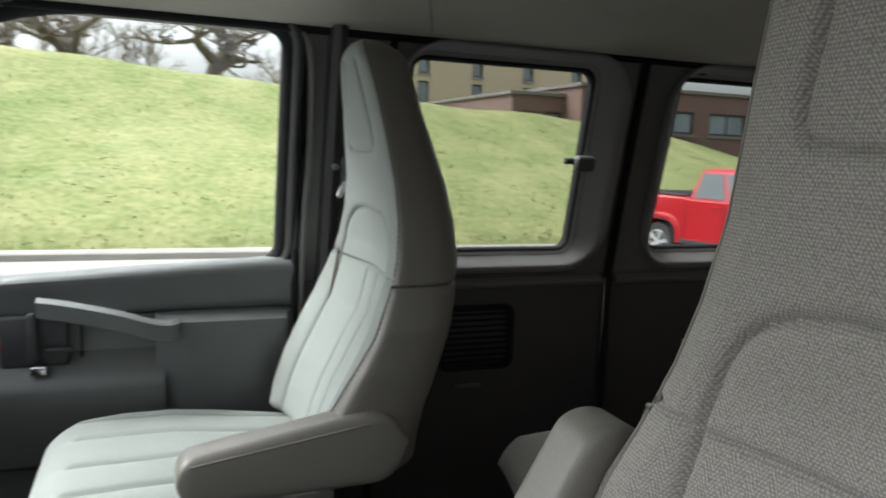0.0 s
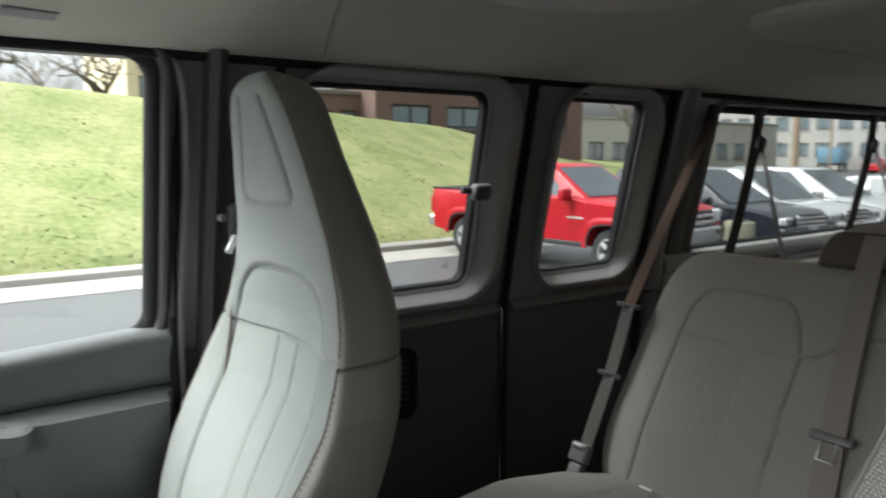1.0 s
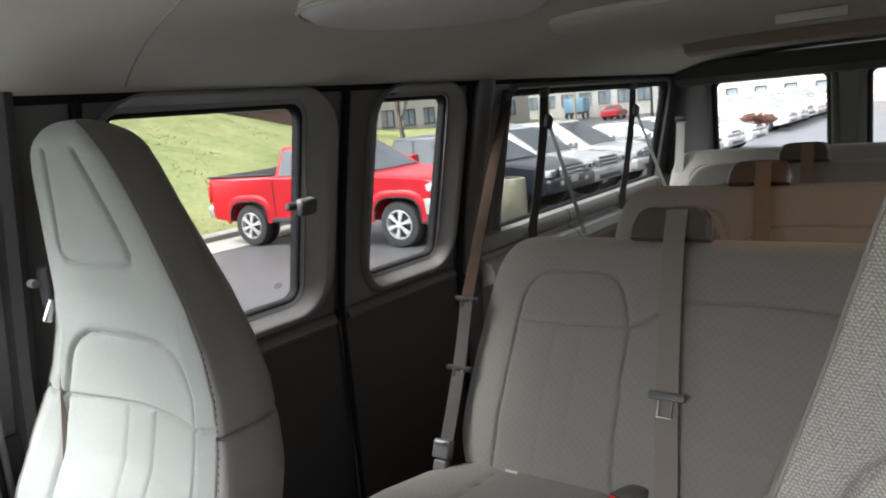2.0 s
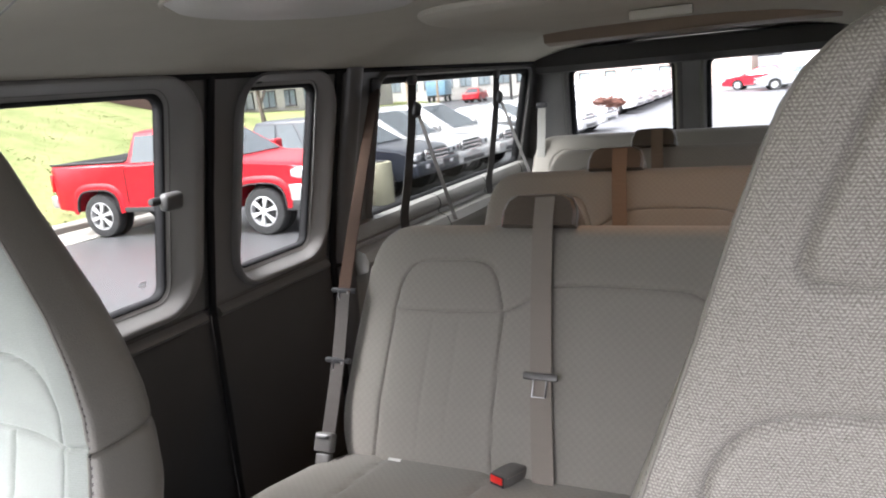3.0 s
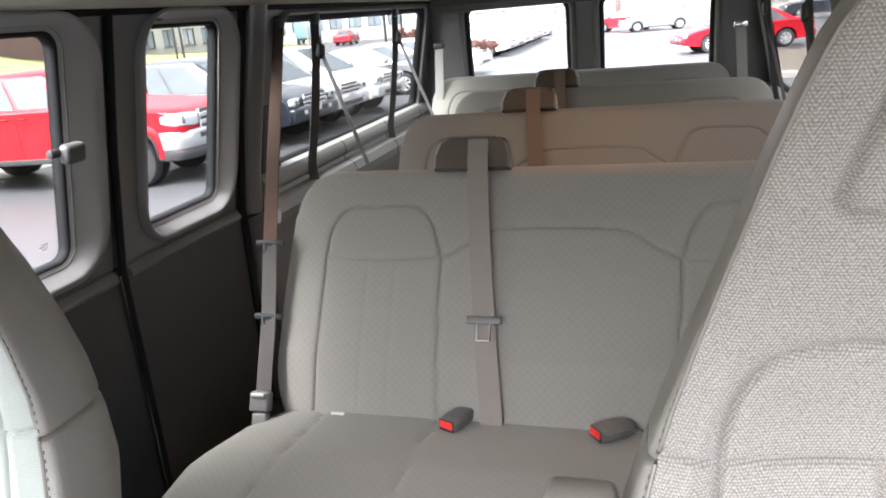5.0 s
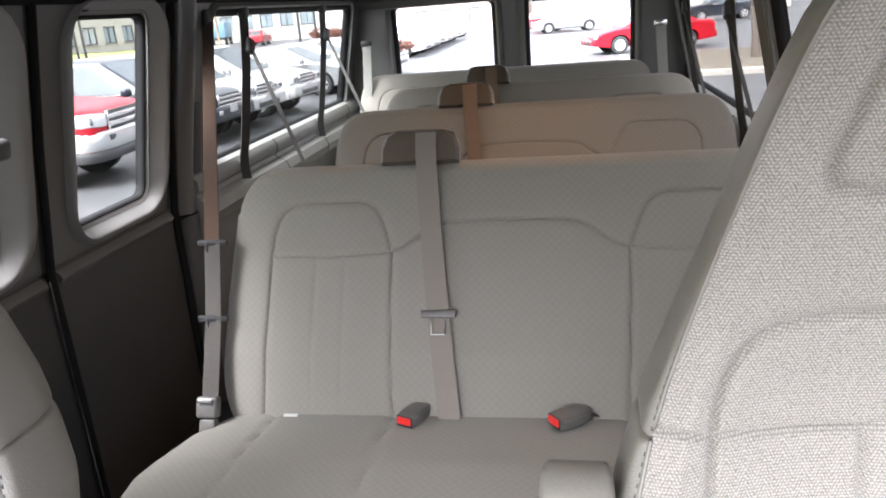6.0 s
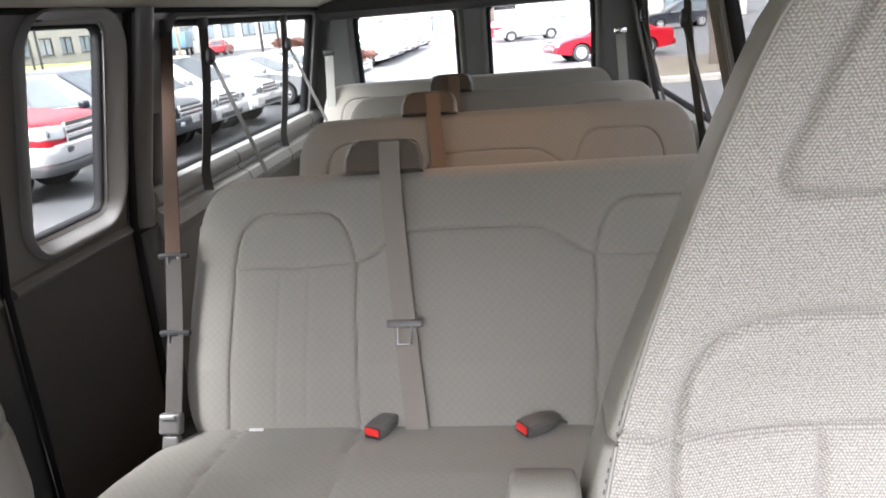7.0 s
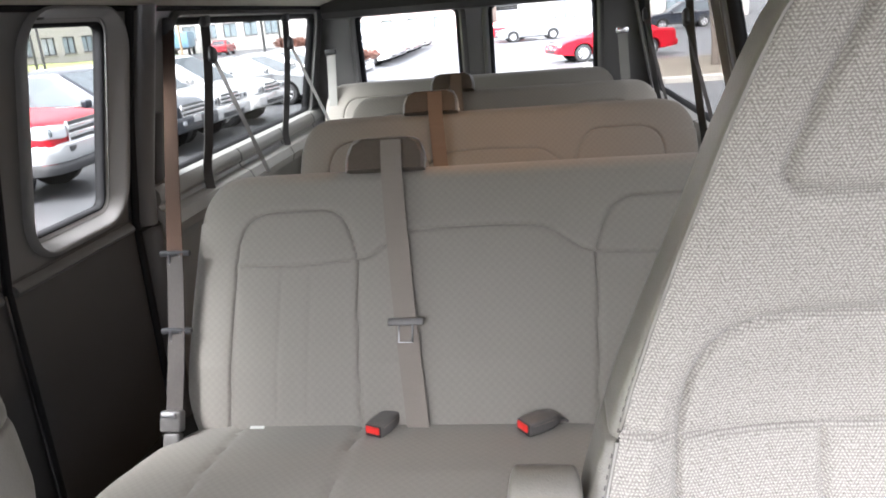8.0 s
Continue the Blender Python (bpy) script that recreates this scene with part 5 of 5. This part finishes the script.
for x, y, a in ((18.3, 8.6, NOSE), (43.2, 9.2, NOSE), (51.0, 9.3, NOSE), (59.2, 9.4, NOSE)):
    copy_thing(white_suv, pose(x, y, GROUND, 0, 0, a))
for x, y, a in ((28.1, 8.3, NOSE), (38.0, 9.1, NOSE), (45.8, 9.2, NOSE), (53.7, 9.3, NOSE)):
    copy_thing(white_sedan, pose(x, y, GROUND, 0, 0, a))
for x, y, a in ((40.6, 9.1, NOSE), (48.4, 9.3, NOSE), (54.5, -.2, 100)):
    copy_thing(silver, pose(x, y, GROUND, 0, 0, a))
for x, y, a in ((55.5, -10.5, 95),):
    copy_thing(dark_suv, pose(x, y, GROUND, 0, 0, a))
for x, y, a in ((57.5, 2.0, 80), (76, 31.5, 10)):
    copy_thing(red_sedan, pose(x, y, GROUND, 0, 0, a))

# ---- concrete block and poles ----
post = thing("concrete_block", "yellowish concrete lamp base standing beside the parked cars", "concrete base", at=(12.65, 7.05, GROUND))
part("base", cyl(.27, .85, (0, 0, .425), (0, 0, 0), 24, bevel=.03), M["yellow_concrete"], post)
part("cap_ring", cyl(.15, .03, (0, 0, .86), (0, 0, 0), 20, bevel=.006), M["dark_plastic"], post)
for x, y, h, r, mt, lb in ((40, 20.6, 10, .20, "wood_pole", "tan wooden utility pole"), (37, 25.0, 9, .07, "dark_plastic", "thin dark lamp pole"), (52, 24.5, 9, .09, "wood_pole", "tan wooden utility pole"), (30, 10.5, 8, .06, "dark_plastic", "thin dark lamp pole"), (47, 15.5, 9, .08, "dark_plastic", "thin dark lamp pole"), (45, 31, 10, .08, "dark_plastic", "thin dark lamp pole")):
    p = thing("utility_pole", lb, "pole", "poles round the car park", at=(x, y, GROUND))
    part("shaft", cyl(r, h, (0, 0, h / 2), (0, 0, 0), 12, r2=r * .75), M[mt], p)
    part("arm", box((.08, 1.6, .08), (0, 0, h - .5), .01), M[mt], p)


# ---- buildings ----
def building(name, label, x0, x1, y0, y1, z0, z1, wall, faces, sill_mat="stone"):
    """A block with a parapet and real window openings. faces: lists of (side, u0, u1, v0, v1)."""
    b = thing(name, label, "building", at=(0, 0, 0))
    t = .3
    sides = {"front": ((x0, x1), lambda u, v, d: (u, y0 + d, v)), "left": ((y0, y1), lambda u, v, d: (x0 + d, u, v)), "back": ((x0, x1), lambda u, v, d: (u, y1 - d, v)), "right": ((y0, y1), lambda u, v, d: (x1 - d, u, v))}
    for key, ((a, c), place) in sides.items():
        openings = [f for f in faces if f[0] == key]
        ex = 0 if key in ("front", "back") else t + .002
        holes = [[(f[1], f[3]), (f[2], f[3]), (f[2], f[4]), (f[1], f[4])] for f in openings]
        part("wall", sheet([(a + ex, z0), (c - ex, z0), (c - ex, z1), (a + ex, z1)], holes, place, t), M[wall], b)
        for _, u0, u1, v0, v1 in openings:
            w = new("window")
            w.parent = b
            ring = [[place(u, v, d) for u, v in ((u0 + o, v0 + o), (u1 - o, v0 + o), (u1 - o, v1 - o), (u0 + o, v1 - o))] for o, d in ((-.02, .08), (.10, .08), (.10, .16), (-.02, .16))]
            part("frame", loft(ring, cap=False), M["dark_plastic"], w, "dark window frame")
            part("pane", sheet([(u0, v0), (u1, v0), (u1, v1), (u0, v1)], [], lambda u, v, d: place(u, v, .13 + d), .02), M["far_glass"], w, "pale reflecting window pane")
            n = max(1, round((u1 - u0) / 1.1))
            for k in range(1, n):
                u = u0 + (u1 - u0) * k / n
                part("mullion", sheet([(u - .05, v0), (u + .05, v0), (u + .05, v1), (u - .05, v1)], [], lambda u2, v, d: place(u2, v, .09 + d), .06), M["dark_plastic"], w)
            part("sill", sheet([(u0 - .1, v0 - .14), (u1 + .1, v0 - .14), (u1 + .1, v0), (u0 - .1, v0)], [], lambda u, v, d: place(u, v, d - .08), .2), M[sill_mat], w)
    part("roof", box((x1 - x0 - .5, y1 - y0 - .5, .2), ((x0 + x1) / 2, (y0 + y1) / 2, z1 - .35), .02), M["roof"], b)
    part("coping", loft([[(x0 - o, y0 - o, z), (x1 + o, y0 - o, z), (x1 + o, y1 + o, z), (x0 - o, y1 + o, z)] for o, z in ((.0, z1 - .02), (.12, z1), (.12, z1 + .16), (.0, z1 + .18))]), M[sill_mat], b, "stone coping along the roof edge")
    return b


wins = [("front", u, u + w, 2.95, 4.05) for u, w in ((19.8, 2.35), (23.15, 2.35), (26.5, 2.35), (29.9, 2.0))]
building("brick_building", "brown brick building with a flat roof on the bank", 18.9, 33.2, 30.0, 44.0, -.3, 4.95, "brick", wins, "coping")
wins = [("front", u, u + .9, 3.1, 3.75) for u in (16.5, 17.8)] + [("left", v, v + 1.2, 2.7, 3.5) for v in (34.0, 37.0)]
building("brick_wing", "lower brown brick wing of the building on the bank", 16.0, 18.88, 31.5, 44.0, -.3, 4.5, "brick", wins, "coping")
wins = [("front", 12.9 + 4.0 * k, 13.7 + 4.0 * k, z, z + 2.9) for k in range(5) for z in (3.5, 6.9, 10.0 - .3)]
building("apartment_building", "tall cream rendered building with narrow windows behind the bank", 12.2, 34.0, 48.0, 60.0, -.3, 13.0, "render_wall", wins)
wins = [("left", 30 + 2.6 * k, 31.7 + 2.6 * k, z, z + 1.6) for k in range(14) for z in (1.2, 4.4)]
wins += [("front", 92 + 3 * k, 93.8 + 3 * k, z, z + 1.6) for k in range(8) for z in (1.2, 4.4)]
building("industrial_building", "pale industrial building with rows of windows in the distance", 90, 120, 26, 70, -.4, 7.5, "pale_wall", wins)
wins = [("front", 46 + 3.2 * k, 48 + 3.2 * k, 1.0, 2.6) for k in range(10)] + [("left", 46 + 3.2 * k, 48 + 3.2 * k, 1.0, 2.6) for k in range(4)]
building("warehouse", "low pale warehouse beyond the lawn", 44, 80, 44, 60, -.4, 4.6, "pale_wall", wins, "concrete")
wins = [("left", 7.8 + 2.5 * k, 8.9 + 2.5 * k, .1, 1.7) for k in range(5)]
building("brick_house", "low orange brick building with sash windows across the road", 72, 84, 3.5, 20.5, -.4, 4.4, "orange_brick", wins, "concrete")
wins = [("left", -18 + 3.4 * k, -16 + 3.4 * k, .6, 2.6) for k in range(5)]
building("shop", "pale low shop with a red stripe across the road", 74, 90, -20, 1.0, -.4, 5.0, "pale_wall", wins, "concrete")
sign = thing("fascia_sign", "red stripe along the front of the pale shop", "sign")
part("stripe", box((.1, 12, .7), (73.9, -9, 3.6), .02), M["red_paint"], sign)
trailer = thing("box_truck", "pale blue box lorry standing far off", "lorry", at=(86, 40.6, GROUND), turn=15)
part("box_body", box((4.6, 2.4, 1.7), (0, 0, 1.75), .05), M["blue_paint"], trailer)
part("chassis", box((4.9, 2.1, .25), (0, 0, .78), .03), M["dark_plastic"], trailer)
for x in (-1.5, 1.6):
    for s in (1, -1):
        wheel(trailer, x, s * 1.05, .48, .28, 6)

# dry verge with a kerb and a tree on the driver's side
structure("verge", grid_mesh([20.9 + .5 * k for k in range(15)], [-14 + .5 * k for k in range(24)], lambda x, y: GROUND + .13 + .03 * noise.noise((x, y, 0))), M["dry_grass"], "island of dry brown grass in the car park")
structure("kerb", loft([[(x, y, z) for x, z in ((20.65, GROUND - .05), (20.66, GROUND + .13), (20.70, GROUND + .16), (20.88, GROUND + .16), (20.92, GROUND - .05))] for y in (-14.2, -8, -2.2)]), M["concrete"], "pale kerb of the grass island")
structure("kerb", loft([[(x, y, z) for y, z in ((-2.35, GROUND - .05), (-2.34, GROUND + .13), (-2.30, GROUND + .16), (-2.12, GROUND + .16), (-2.08, GROUND - .05))] for x in (20.66, 24, 28.0)]), M["concrete"], "pale kerb of the grass island")


# ---- trees ----
def bare_tree(at, height, seed, label, depth=6, spread=.55, first=.3, twig="twig", bough="bark", thin=.004):
    """A leafless tree: tapered trunk, limbs and fine twigs with a few small buds."""
    rng = random.Random(seed)
    tree = thing("tree", label, "tree", "bare trees", at=at)
    verts, faces = [], []
    trunk = bmesh.new()

    def limb(p, d, length, r, level):
        pts, rad = [p], [r]
        for k in range(3):
            d = (d + Vector((rng.uniform(-1, 1), rng.uniform(-1, 1), rng.uniform(-.5, .7))) * .16).normalized()
            pts.append(pts[-1] + d * length / 3)
            rad.append(r * (1 - .13 * (k + 1)))
        if level < 2:
            tube(pts, rad, 9, bm=trunk)
        else:
            seg = 4 if level < 4 else 3
            base = None
            for q, rr in zip(pts, rad):
                side = d.orthogonal().normalized()
                other = d.cross(side)
                k0 = len(verts)
                for j in range(seg):
                    a = 2 * math.pi * j / seg
                    verts.append(tuple(q + (side * math.cos(a) + other * math.sin(a)) * rr))
                if base is not None:
                    for j in range(seg):
                        faces.append((base + j, base + (j + 1) % seg, k0 + (j + 1) % seg, k0 + j))
                base = k0
        if level == depth:
            return
        for k in range(rng.choice((2, 3, 3)) if level else 4):
            axis = Vector((rng.uniform(-1, 1), rng.uniform(-1, 1), rng.uniform(-.2, .5))).normalized()
            nd = (d * (1 - spread * .5) + axis * spread * rng.uniform(.7, 1.3)).normalized()
            limb(pts[-1] if k < 2 else pts[2], nd, length * rng.uniform(.62, .82), max(thin, r * .62), level + 1)

    limb(Vector((0, 0, -.1)), Vector((rng.uniform(-.1, .1), rng.uniform(-.1, .1), 1)), height * first, height * .026, 0)
    part("trunk", trunk, M[bough], tree, "grey-brown trunk and limbs")
    me = bpy.data.meshes.new("crown")
    me.from_pydata(verts, [], faces)
    data_object("crown", me, M[twig], tree, "bare twigs", smooth=False)
    return tree


for x, y, h, sd in ((-13, 40, 10.0, 3), (-8.2, 38, 9.5, 5), (-1.0, 41, 9.5, 11), (6.5, 46, 9.0, 17), (-10.5, 35, 11.5, 51), (-5.6, 36.5, 10.5, 52)):
    bare_tree((x, y, 1.0), h, sd, "bare grey-brown tree behind the grassy bank", first=.26)
bare_tree((1.7, 28, bank_z(1.7, 26) - .5), 12.5, 62, "old wide-spreading bare tree on top of the grassy bank", spread=1.05, first=.13)
bare_tree((-2.6, 30, bank_z(-2.6, 26) - .5), 12.0, 66, "old wide-spreading bare tree on top of the grassy bank", spread=1.05, first=.14)
bare_tree((7.0, 30, bank_z(7.0, 26) - .6), 6.5, 71, "small crooked bare tree on top of the grassy bank", depth=5, spread=.95, first=.2)
bare_tree((24.0, -5.9, GROUND + .1), 8.0, 21, "bare tree with a pale trunk on the dry verge", depth=5)
bare_tree((40.2, 12.3, GROUND), 4.2, 33, "rust-brown leafless tree behind the parked cars", depth=8, spread=.95, first=.17, twig="shrub", bough="shrub", thin=.024)
bare_tree((35.5, 7.55, GROUND), 2.5, 37, "low rounded rust-brown leafless shrub beside the parked cars", depth=8, spread=.95, first=.17, twig="shrub", bough="shrub", thin=.024)
bare_tree((33, 26, bank_z(33, 26)), 6.0, 41, "bare grey-brown tree on top of the bank", depth=5)
